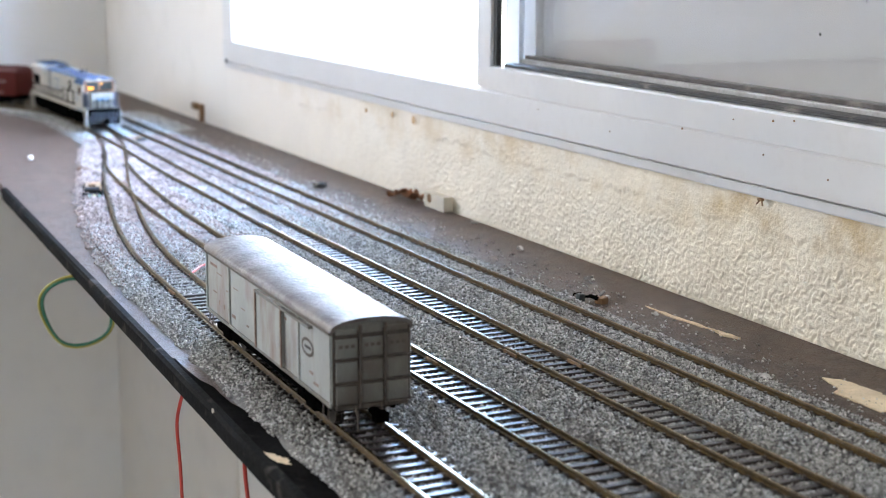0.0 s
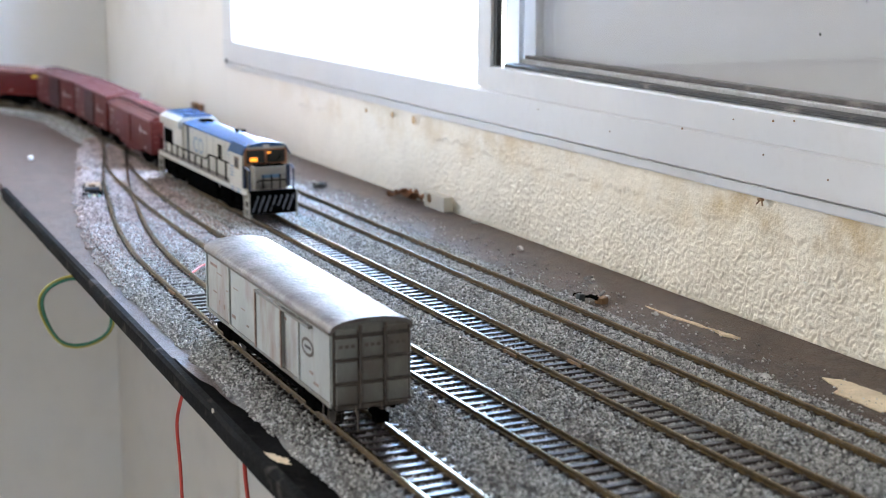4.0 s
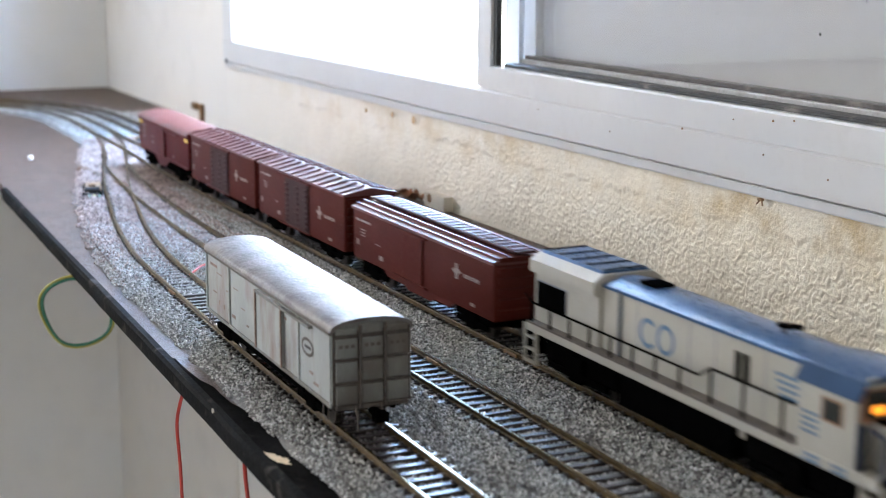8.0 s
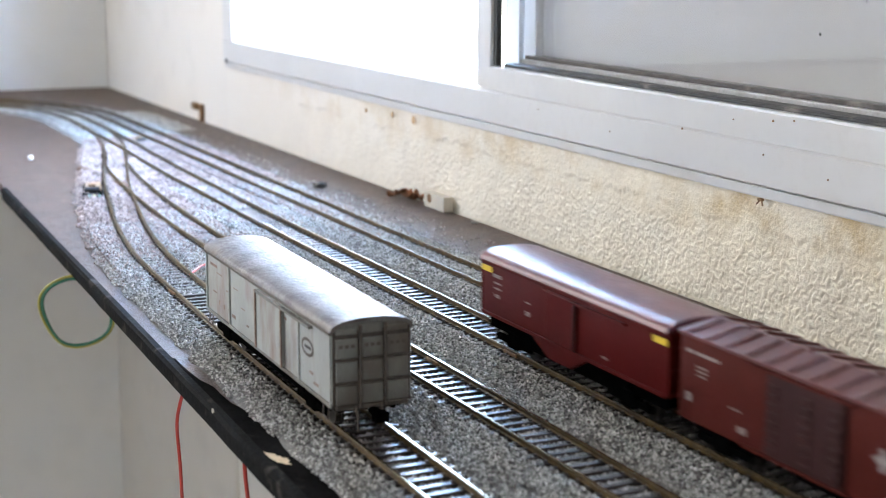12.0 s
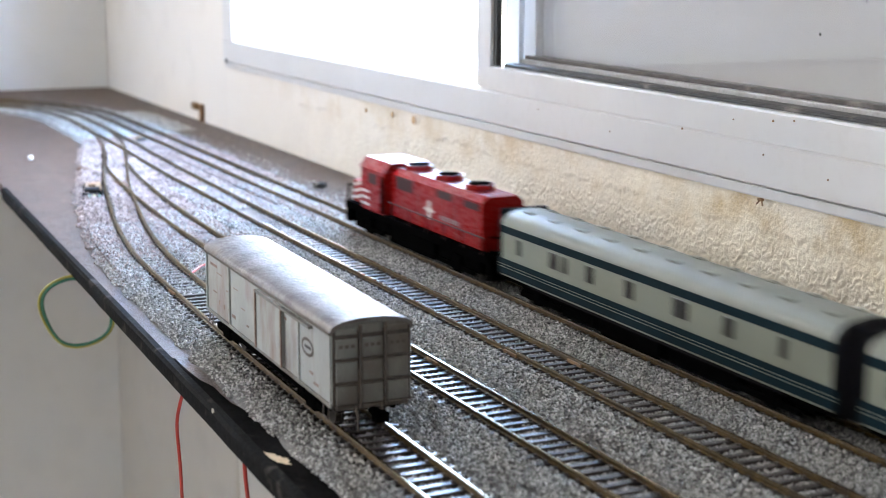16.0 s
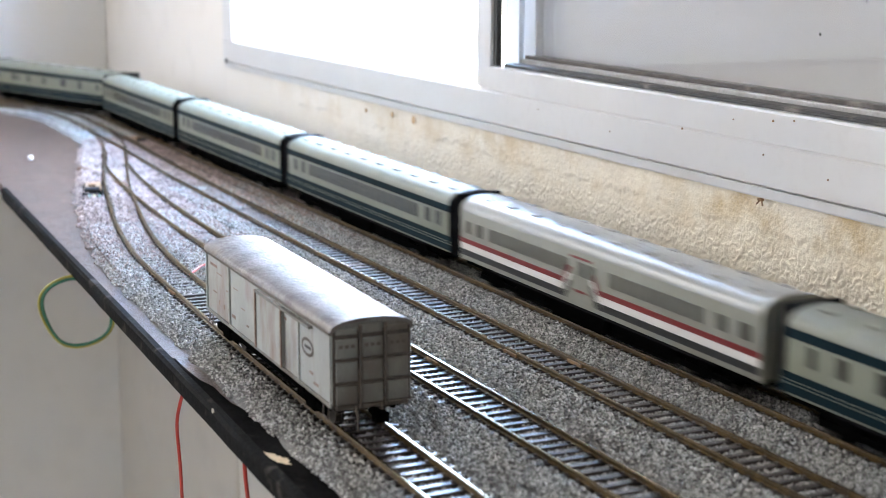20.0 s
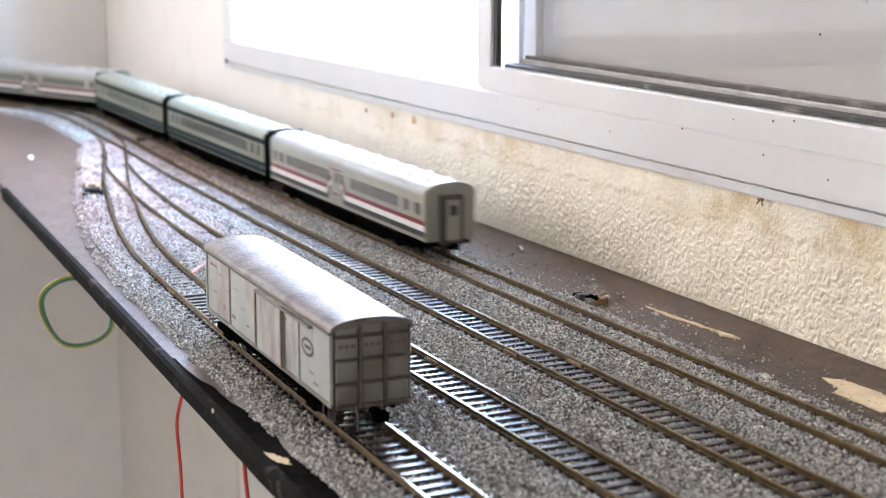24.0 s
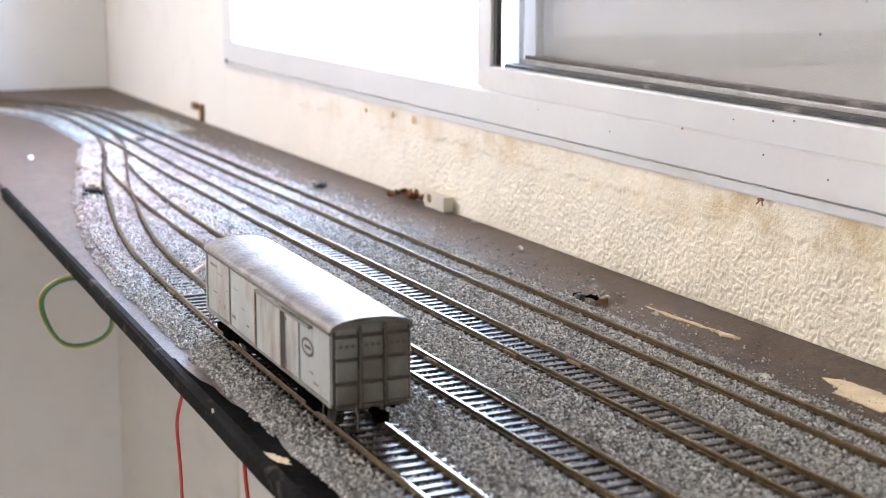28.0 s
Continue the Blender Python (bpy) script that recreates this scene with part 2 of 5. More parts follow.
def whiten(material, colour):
    """The plaster's colour runs along x, from white at the left jamb to cream."""
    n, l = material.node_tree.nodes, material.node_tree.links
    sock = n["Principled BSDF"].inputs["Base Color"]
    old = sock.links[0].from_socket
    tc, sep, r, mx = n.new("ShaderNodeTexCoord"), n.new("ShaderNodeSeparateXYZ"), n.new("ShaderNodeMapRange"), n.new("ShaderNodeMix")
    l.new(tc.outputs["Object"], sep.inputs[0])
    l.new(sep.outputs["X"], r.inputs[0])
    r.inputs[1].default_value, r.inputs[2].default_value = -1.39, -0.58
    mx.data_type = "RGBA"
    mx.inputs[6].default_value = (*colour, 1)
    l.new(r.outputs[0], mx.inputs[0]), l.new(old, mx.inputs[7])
    # yellow damp stains along the trowelled band under the sill
    nz, a, band, both, st = n.new("ShaderNodeTexNoise"), n.new("ShaderNodeMapRange"), n.new("ShaderNodeMapRange"), n.new("ShaderNodeMath"), n.new("ShaderNodeMix")
    nz.inputs["Scale"].default_value, nz.inputs["Detail"].default_value, nz.inputs["Roughness"].default_value = 26, 9, 0.65
    l.new(tc.outputs["Object"], nz.inputs["Vector"])
    a.inputs[1].default_value, a.inputs[2].default_value, a.inputs[4].default_value = 0.47, 0.64, 0.8
    l.new(nz.outputs["Fac"], a.inputs[0])
    band.inputs[1].default_value, band.inputs[2].default_value = 0.024, 0.040
    l.new(sep.outputs["Z"], band.inputs[0])
    both.operation = "MULTIPLY"
    l.new(a.outputs[0], both.inputs[0]), l.new(band.outputs[0], both.inputs[1])
    part_in = n.new("ShaderNodeMath")
    part_in.operation = "MULTIPLY"
    l.new(both.outputs[0], part_in.inputs[0]), l.new(r.outputs[0], part_in.inputs[1])
    st.data_type = "RGBA"
    st.inputs[7].default_value = (0.50, 0.36, 0.17, 1)
    l.new(part_in.outputs[0], st.inputs[0]), l.new(mx.outputs[2], st.inputs[6]), l.new(st.outputs[2], sock)


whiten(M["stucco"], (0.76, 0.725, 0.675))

# ---- mesh helpers ----
def box(bm, x0, x1, y0, y1, z0, z1, bevel=0.0):
    vs = [bm.verts.new((x, y, z)) for x in (x0, x1) for y in (y0, y1) for z in (z0, z1)]
    fs = [bm.faces.new([vs[i] for i in q]) for q in ((0, 1, 3, 2), (4, 6, 7, 5), (0, 4, 5, 1), (2, 3, 7, 6), (0, 2, 6, 4), (1, 5, 7, 3))]
    if bevel:
        bmesh.ops.bevel(bm, geom=list({e for f in fs for e in f.edges}), offset=bevel, segments=2, affect="EDGES", profile=0.6)
    return bm


def boxes(rows, bevel=0.0):
    bm = bmesh.new()
    for r in rows:
        b2 = box(bmesh.new(), *r, bevel)
        me = bpy.data.meshes.new("t")
        b2.to_mesh(me)
        b2.free()
        bm.from_mesh(me)
        bpy.data.meshes.remove(me)
    return bm


def prism(profile, x0, x1, cap=True):
    """A profile of (y, z) points pulled along x."""
    bm = bmesh.new()
    a = [bm.verts.new((x0, y, z)) for y, z in profile]
    b = [bm.verts.new((x1, y, z)) for y, z in profile]
    k = len(profile)
    for i in range(k):
        bm.faces.new((a[i], a[(i + 1) % k], b[(i + 1) % k], b[i]))
    if cap:
        bm.faces.new(a[::-1]), bm.faces.new(b)
    bmesh.ops.recalc_face_normals(bm, faces=bm.faces)
    return bm


def plate(points, y0, y1):
    """A flat shape of (x, z) points with thickness along y."""
    bm = bmesh.new()
    a = [bm.verts.new((x, y0, z)) for x, z in points]
    b = [bm.verts.new((x, y1, z)) for x, z in points]
    k = len(points)
    for i in range(k):
        bm.faces.new((a[i], a[(i + 1) % k], b[(i + 1) % k], b[i]))
    bm.faces.new(a[::-1]), bm.faces.new(b)
    bmesh.ops.recalc_face_normals(bm, faces=bm.faces)
    return bm


def slab(points, z0, z1):
    """A flat shape of (x, y) points with thickness along z."""
    bm = bmesh.new()
    a = [bm.verts.new((x, y, z0)) for x, y in points]
    b = [bm.verts.new((x, y, z1)) for x, y in points]
    k = len(points)
    for i in range(k):
        bm.faces.new((a[i], a[(i + 1) % k], b[(i + 1) % k], b[i]))
    bm.faces.new(a[::-1]), bm.faces.new(b)
    bmesh.ops.recalc_face_normals(bm, faces=bm.faces)
    return bm


def rod(points, r, sides=6):
    """A round bar along a line of points."""
    bm = bmesh.new()
    pts = [Vector(q) for q in points]
    rings = []
    for i, q in enumerate(pts):
        d = (pts[min(i + 1, len(pts) - 1)] - pts[max(i - 1, 0)]).normalized()
        u = d.cross(Vector((0, 0, 1)))
        if u.length < 1e-3:
            u = d.cross(Vector((0, 1, 0)))
        u.normalize()
        v = d.cross(u)
        rings.append([bm.verts.new(q + r * (math.cos(a) * u + math.sin(a) * v)) for a in (2 * math.pi * k / sides for k in range(sides))])
    for a, b in zip(rings, rings[1:]):
        for k in range(sides):
            bm.faces.new((a[k], a[(k + 1) % sides], b[(k + 1) % sides], b[k]))
    bm.faces.new(rings[0][::-1]), bm.faces.new(rings[-1])
    bmesh.ops.recalc_face_normals(bm, faces=bm.faces)
    return bm


def disc(x, y, z, r, thick, axis="Y", seg=16, r2=None):
    bm = bmesh.new()
    turn = {"Y": Matrix.Rotation(math.pi / 2, 4, "X"), "X": Matrix.Rotation(math.pi / 2, 4, "Y"), "Z": Matrix.Identity(4)}[axis]
    bmesh.ops.create_cone(bm, cap_ends=True, segments=seg, radius1=r, radius2=r if r2 is None else r2, depth=thick, matrix=Matrix.Translation((x, y, z)) @ turn)
    return bm


def merged(*bms):
    out = bmesh.new()
    for b in bms:
        me = bpy.data.meshes.new("t")
        b.to_mesh(me)
        b.free()
        out.from_mesh(me)
        bpy.data.meshes.remove(me)
    return out


def part(name, bm, material, parent=None, label="", smooth=0.0):
    me = bpy.data.meshes.new(name)
    bm.to_mesh(me)
    bm.free()
    me.materials.append(M[material] if isinstance(material, str) else material)
    if smooth:
        me.polygons.foreach_set("use_smooth", [True] * len(me.polygons))
        me.set_sharp_from_angle(angle=radians(smooth))
    ob = new(name, me)
    if parent:
        ob.parent = parent
    return tagged(ob, label)


def thing(name, label, category, group="", kind=""):
    ob = new(name)
    ob.empty_display_size = 0.02
    return tagged(ob, label, category, group, kind)


# ---- plan of the tracks ----
BOARD = -0.006
GAUGE = 0.0172
XC, YC = -1.505, 0.0335


def glide(table, x):
    """A smooth curve through (x, y) pairs, given from low to high x."""
    if x <= table[0][0]:
        return table[0][1]
    for k in range(len(table) - 1):
        (x0, y0), (x1, y1) = table[k], table[k + 1]
        if x <= x1:
            sl = lambda i: (table[min(i + 1, len(table) - 1)][1] - table[max(i - 1, 0)][1]) / (table[min(i + 1, len(table) - 1)][0] - table[max(i - 1, 0)][0])
            h, u = x1 - x0, (x - x0) / (x1 - x0)
            return (2 * u ** 3 - 3 * u ** 2 + 1) * y0 + (u ** 3 - 2 * u ** 2 + u) * h * sl(k) + (-2 * u ** 3 + 3 * u ** 2) * y1 + (u ** 3 - u ** 2) * h * sl(k + 1)
    return table[-1][1]


TRACK1 = [(-1.42, 0.3180), (-1.36, 0.3140), (-1.30, 0.3060), (-1.25, 0.2955), (-1.20, 0.2840), (-1.15, 0.2720), (-1.10, 0.2605), (-1.05, 0.2495), (-1.00, 0.2402), (-0.95, 0.2308), (-0.90, 0.2224), (-0.85, 0.2155), (-0.80, 0.2106), (-0.70, 0.2060), (-0.60, 0.2026), (-0.50, 0.2003), (-0.40, 0.1988), (0.6, 0.1850)]
TRACK2 = [(-1.20, 0.2840), (-1.15, 0.2750), (-1.10, 0.2690), (-1.05, 0.2643), (-1.00, 0.2606), (-0.95, 0.2578), (-0.90, 0.2557), (-0.80, 0.2540), (-0.65, 0.2534), (0.6, 0.2534)]


def main_line(s, radius):
    """Point of a main track at the length s: straight along x, a quarter turn, then along the far wall."""
    top = YC + radius
    if s >= XC:
        return Vector((s, top, 0))
    a = (XC - s) / radius
    if a < math.pi / 2:
        return Vector((XC - radius * math.sin(a), YC + radius * math.cos(a), 0))
    return Vector((XC - radius, YC - (XC - s - radius * math.pi / 2), 0))


TRACK3 = [(-1.505, 0.3185), (-1.40, 0.3182), (-1.30, 0.3155), (-1.20, 0.3117), (-1.10, 0.3087), (-1.00, 0.3073), (-0.90, 0.3066), (-0.80, 0.3062), (3.4, 0.3062)]


def track_3(s):
    return main_line(s, 0.2850) if s < XC else Vector((s, glide(TRACK3, s), 0))


def track_4(s):
    return main_line(s, 0.3200)


def track_1(s):
    return Vector((s, glide(TRACK1, s), 0))


def track_2(s):
    return Vector((s, glide(TRACK2, s), 0))


# ---- the room ----
X0, X1, Y0, Y1, Z0, Z1 = -1.87, 3.4, -2.6, 0.4375, -0.95, 1.65
WX0, WX1, WZ0, WZ1 = -1.388, -0.335, 0.054, 1.05
part("floor", boxes([(X0, X1, Y0, Y1, Z0 - 0.1, Z0)]), "floor")["kind"] = "structure"
tagged(bpy.data.objects["floor"], "grey cement floor of the train room", "floor")
ceiling = part("ceiling", boxes([(X0, X1, Y0, Y1, Z1, Z1 + 0.1)]), "ceiling")
tagged(ceiling, "plain white painted ceiling", "ceiling", kind="structure")
# wall with the window, its opening left free
wall_n = part("wall_north", boxes([(X0 - 0.15, WX0, Y1, Y1 + 0.15, Z0, Z1), (WX1, X1 + 0.15, Y1 + 0.003, Y1 + 0.15, Z0, Z1), (WX0, WX1, Y1 + 0.003, Y1 + 0.15, Z0, WZ0), (WX0, WX1, Y1 + 0.003, Y1 + 0.15, WZ1, Z1)]), "wall")
tagged(wall_n, "white painted wall with a sliding window", "wall", kind="structure")
wall_w = part("wall_west", boxes([(X0 - 0.15, X0, -0.30, Y1 - 0.0005, Z0, Z1), (X0 - 0.15, X0, Y0 - 0.15, -1.45, Z0, Z1), (X0 - 0.15, X0, -1.45, -0.30, Z0, 0.15), (X0 - 0.15, X0, -1.45, -0.30, 1.20, Z1)]), "wall_lit")
tagged(wall_w, "white painted end wall with an open window", "wall", kind="structure")
# The east opening is unseen, added for the fill lamp.
wall_e = part("wall_east", boxes([(X1, X1 + 0.15, -0.05, Y1 + 0.003, Z0, Z1), (X1, X1 + 0.15, Y0 - 0.15, -1.05, Z0, Z1), (X1, X1 + 0.15, -1.05, -0.05, Z0, 0.15), (X1, X1 + 0.15, -1.05, -0.05, 1.15, Z1)]), "wall")
tagged(wall_e, "white painted wall with an added opening for a fill lamp", "wall", kind="structure")
# The low opening is added for the low fill lamp.
wall_s = part("wall_south", boxes([(X0, -1.82, Y0 - 0.15, Y0, Z0, Z1), (-0.62, -0.50, Y0 - 0.15, Y0, Z0, Z1), (0.42, X1, Y0 - 0.15, Y0, Z0, Z1), (-0.50, 0.42, Y0 - 0.15, Y0, -0.02, Z1), (-1.82, -0.62, Y0 - 0.15, Y0, Z0, 0.42), (-1.82, -0.62, Y0 - 0.15, Y0, 1.53, Z1)]), "wall")
tagged(wall_s, "white painted wall with an open window and an added low opening", "wall", kind="structure")


def plaster(x0, x1, z0, z1, nx, nz, material="stucco"):
    """The lumpy skim coat under the window: rough below, trowelled smooth at the top."""
    bm = bmesh.new()
    grid = []
    for i in range(nx + 1):
        row = []
        for k in range(nz + 1):
            x, z = x0 + (x1 - x0) * i / nx, z0 + (z1 - z0) * k / nz
            edge = 0.037 + 0.005 * noise.noise(Vector((x * 14, 0, 3))) + 0.003 * noise.noise(Vector((x * 120, 0, 8))) + 0.0016 * noise.noise(Vector((x * 420, 0, 18)))
            rough = min(1, max(0.08, (edge - z) / 0.010)) * min(1, max(0.12, (x + 1.25) / 0.55))
            wx, wz = noise.noise(Vector((x * 210, 5, z * 210))) * 0.0032, noise.noise(Vector((x * 210, 45, z * 210))) * 0.0032
            n1 = noise.noise(Vector(((x + wx) * 400, 5, (z + wz) * 330)))
            n2 = noise.noise(Vector((x * 520, 9, z * 520)))
            worm = min(1, max(0, (n1 + 0.06) / 0.22))
            lump = worm * worm * (3 - 2 * worm) * (0.00046 + 0.00024 * noise.noise(Vector((x * 45, 21, z * 60)))) + 0.00026 * n2
            wave = 0.0009 * noise.noise(Vector((x * 22, 1, z * 30))) + 0.0003 * noise.noise(Vector((x * 90, 2, z * 60)))
            ease = min(1, max(0.05, (x + 1.388) / 0.12))
            row.append(bm.verts.new((x, Y1 + 0.0012 * ease - (rough * lump + wave) * ease - max(0, 0.0004 + 0.0009 * noise.noise(Vector((x * 45, 31, z * 20)))) * min(1, max(0, (z - edge) / 0.0024)) * ease, z)))
        grid.append(row)
    for a, b in zip(grid, grid[1:]):
        for k in range(nz):
            bm.faces.new((a[k], b[k], b[k + 1], a[k + 1]))
    ob = part("wall_plaster", bm, material, None, "rough cream plaster with stains under the window sill", 180)
    return tagged(ob, category="wall", kind="structure")


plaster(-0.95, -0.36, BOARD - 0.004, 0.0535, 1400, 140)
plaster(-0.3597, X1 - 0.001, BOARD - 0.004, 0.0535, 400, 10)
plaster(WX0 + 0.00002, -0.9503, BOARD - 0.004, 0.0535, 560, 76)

# outside
backdrop = part("backdrop", boxes([(-5.5, 4.5, 1.30, 1.32, -1.2, 2.4)]), "backdrop")
tagged(backdrop, "overexposed hazy daylight outside the window", "backdrop", kind="structure")

# ---- the window ----
window = thing("window_1", "white aluminium sliding window with one leaf slid open", "window", kind="structure")
FY = Y1 - 0.0035
part("window_sill", prism([(FY + 0.002, 0.0590), (FY, 0.0600), (FY, 0.0785), (FY + 0.0015, 0.0797), (FY + 0.05, 0.0797), (FY + 0.05, 0.0590)], WX0, WX1), "frame", window, "white painted frame sill with dust")
part("seal_strip", prism([(FY + 0.0030, 0.0535), (FY + 0.0016, 0.0537), (FY + 0.0014, 0.0545), (FY + 0.0014, 0.0584), (FY + 0.003, 0.0586)], WX0, WX1), "frame", window, "narrow white sealing bead")
part("left_jamb", boxes([(WX0, -1.3605, FY, FY + 0.05, 0.0797, WZ1)], 0.0008), "frame", window)
part("head", boxes([(-1.3605, WX1 - 0.028, FY, FY + 0.05, WZ1 - 0.03, WZ1)], 0.0008), "frame", window)
part("right_jamb", boxes([(WX1 - 0.028, WX1, FY, FY + 0.05, 0.0797, WZ1)], 0.0008), "frame", window)
part("jamb_screw", disc(-1.378, FY - 0.0004, 0.0600, 0.0022, 0.001), "rubber", window)
sash = part("sash_stile", boxes([(-0.8685, -0.8485, FY + 0.004, FY + 0.0105, 0.0800, WZ1 - 0.031)], 0.0008), "frame", window)
part("stile_lip", boxes([(-0.8482, -0.8455, FY + 0.002, FY + 0.0105, 0.0800, WZ1 - 0.031)], 0.0004), "frame", window)
part("bottom_rail", prism([(FY + 0.0008, 0.07985), (FY + 0.0008, 0.0935), (FY + 0.0020, 0.0945), (FY + 0.020, 0.0945), (FY + 0.020, 0.07985)], -0.8453, WX1 - 0.029), "frame", window)
part("stile_seal", boxes([(-0.8453, -0.8412, FY + 0.004, FY + 0.0075, 0.0948, WZ1 - 0.031)], 0.0004), "rubber", window, "black rubber seal")
part("bottom_seal", prism([(FY + 0.006, 0.0947), (FY + 0.006, 0.0964), (FY + 0.008, 0.0968), (FY + 0.016, 0.0968), (FY + 0.016, 0.0947)], -0.8343, WX1 - 0.029), "rubber", window, "black rubber seal with dust")
part("glazing_bead", boxes([(-0.8343, WX1 - 0.029, FY + 0.0165, FY + 0.020, 0.0947, 0.0992)], 0.0004), "alu", window)
part("inner_seal", boxes([(-0.8343, WX1 - 0.029, FY + 0.0203, FY + 0.024, 0.0947, 0.1012)], 0.0004), "rust_seal", window, "brown weathered seal")
pane = part("pane", boxes([(-0.829, WX1 - 0.029, FY + 0.0243, FY + 0.0283, 0.0975, WZ1 - 0.031)]), "glass", window, "dusty grey window pane")
pane.visible_shadow = False
part("rear_stile", boxes([(-0.8860, -0.8660, FY + 0.033, FY + 0.047, 0.0800, WZ1 - 0.031), (-0.8655, -0.8560, FY + 0.037, FY + 0.047, 0.0800, WZ1 - 0.031), (-0.8555, -0.8400, FY + 0.031, FY + 0.047, 0.0800, WZ1 - 0.031)], 0.0006), "frame", window)
part("rear_rail", boxes([(-0.8398, WX1 - 0.029, FY + 0.030, FY + 0.047, 0.0800, 0.1000)], 0.0006), "alu", window)
part("shutter", boxes([(-0.8398, WX1 - 0.029, FY + 0.036, FY + 0.044, 0.1003, WZ1 - 0.031)]), "shutter", window, "closed light grey shutter leaf behind the glass")

for x, z, r in ((-0.632, 0.0790, 0.0006), (-0.560, 0.0905, 0.0006), (-0.566, 0.0742, 0.0005), (-0.545, 0.0920, 0.0005), (-0.700, 0.0700, 0.0004), (-0.520, 0.0690, 0.0005), (-0.590, 0.0880, 0.0004), (-0.780, 0.0740, 0.0004)):
    part("dirt_speck", disc(x, FY - 0.0001, z, r, 0.0004, "Y", 8), "rust", window)
for x, z, r in ((-0.600, 0.150, 0.0006), (-0.560, 0.129, 0.0007), (-0.640, 0.135, 0.0004), (-0.700, 0.142, 0.0005), (-0.530, 0.145, 0.0005)):
    part("glass_speck", disc(x, FY + 0.0242, z, r, 0.0004, "Y", 8), "rubber", window)

# ---- the board ----
board = thing("layout_board", "dark brown painted plywood railway board along the wall", "board")


def front(x):
    """The board's front edge."""
    return 0.1612 + (-0.46 - x) * 0.0345


outline = [(X1 - 0.01, front(0.6)), (0.6, front(0.6)), (-0.46, front(-0.46)), (-1.14, front(-1.14)), (-1.22, 0.180), (-1.27, 0.155), (-1.30, 0.11), (-1.31, 0.05), (-1.31, Y0 + 0.02), (X0 + 0.002, Y0 + 0.02), (X0 + 0.002, Y1 - 0.0015), (X1 - 0.01, Y1 - 0.0015)]
deck = slab(outline, BOARD - 0.0072, BOARD)
bmesh.ops.bevel(deck, geom=[e for e in deck.edges if all(v.co.z > BOARD - 0.001 for v in e.verts)], offset=0.0006, segments=2, affect="EDGES")
part("deck", deck, "board", board)
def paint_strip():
    """A thin black strip along the front of the deck, with a frayed start."""
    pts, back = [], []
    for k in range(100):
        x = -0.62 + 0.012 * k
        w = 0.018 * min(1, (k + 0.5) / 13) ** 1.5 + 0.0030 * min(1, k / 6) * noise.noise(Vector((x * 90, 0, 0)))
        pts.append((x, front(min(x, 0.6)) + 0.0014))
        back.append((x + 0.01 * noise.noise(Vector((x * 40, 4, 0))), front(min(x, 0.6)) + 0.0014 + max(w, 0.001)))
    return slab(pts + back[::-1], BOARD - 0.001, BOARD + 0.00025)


part("paint_strip", paint_strip(), "board_edge", board, "thin black strip along the board's front")
# black edging, a little proud of the deck
edge = bmesh.new()
xs = [1.2 - 0.02 * k for k in range(int((1.2 + 1.14) / 0.02) + 1)]
rings = []
for x in xs:
    y, w = front(max(min(x, 0.6), -1.14)), 0.0004 * noise.noise(Vector((x * 60, 3, 0)))
    rings.append([edge.verts.new((x, y + dy, z)) for dy, z in ((0.0012, BOARD + 0.0004), (-0.0016 + w, BOARD + 0.0003), (-0.0028 + w, BOARD - 0.0012 + w), (-0.0026 + w, BOARD - 0.0076), (-0.0002, BOARD - 0.0082), (0.0012, BOARD - 0.0074))])
for a, b in zip(rings, rings[1:]):
    for k in range(6):
        edge.faces.new((a[k], a[(k + 1) % 6], b[(k + 1) % 6], b[k]))
edge.faces.new(rings[0]), edge.faces.new(rings[-1][::-1])
bmesh.ops.recalc_face_normals(edge, faces=edge.faces)
part("edging", edge, "edge_strip", board, "chipped black edge strip", 40)
for x, y0, y1 in ((-1.6, Y0 + 0.1, Y0 + 0.14), (1.5, 0.2, 0.24), (0.4, 0.2, 0.24), (3.0, 0.2, 0.24), (-1.6, -1.0, -0.96)):
    part("leg", boxes([(x, x + 0.04, y0, y1, Z0, BOARD - 0.0073)], 0.002), "bare", board)

# ---- vehicles ----
def bogie(parent, x, base=0.021, r=0.0052, frame_h=0.0065, side=0.0126):
    b = part("bogie", merged(
        boxes([(x - base / 2 - 0.005, x + base / 2 + 0.005, y - 0.0009, y + 0.0009, 0.0042, 0.0042 + 0.0028) for y in (-side, side)], 0.0005),
        boxes([(x - 0.005, x + 0.005, y - 0.0013, y + 0.0013, 0.0030, 0.0030 + frame_h) for y in (-side, side)], 0.0005),
        boxes([(x - 0.003, x + 0.003, -0.0105, 0.0105, 0.0060, 0.0095)])), "black", parent)
    for dx in (-base / 2, base / 2):
        part("wheelset", merged(disc(x + dx, -0.0082, r, r, 0.0026, "Y", 18), disc(x + dx, 0.0082, r, r, 0.0026, "Y", 18), disc(x + dx, -0.0070, r, r + 0.0007, 0.0006, "Y", 18), disc(x + dx, 0.0070, r, r + 0.0007, 0.0006, "Y", 18), rod([(x + dx, -0.0114, r), (x + dx, 0.0114, r)], 0.0010)), "wheel", b)
    return b


def coupler(parent, x, sign):
    return part("coupler", merged(boxes([(min(x, x + sign * 0.008), max(x, x + sign * 0.008), -0.0012, 0.0012, 0.0072, 0.0098)], 0.0003), boxes([(x + sign * 0.0095 - 0.0022, x + sign * 0.0095 + 0.0022, -0.0030, 0.0022, 0.0068, 0.0104)], 0.0005)), "black", parent)


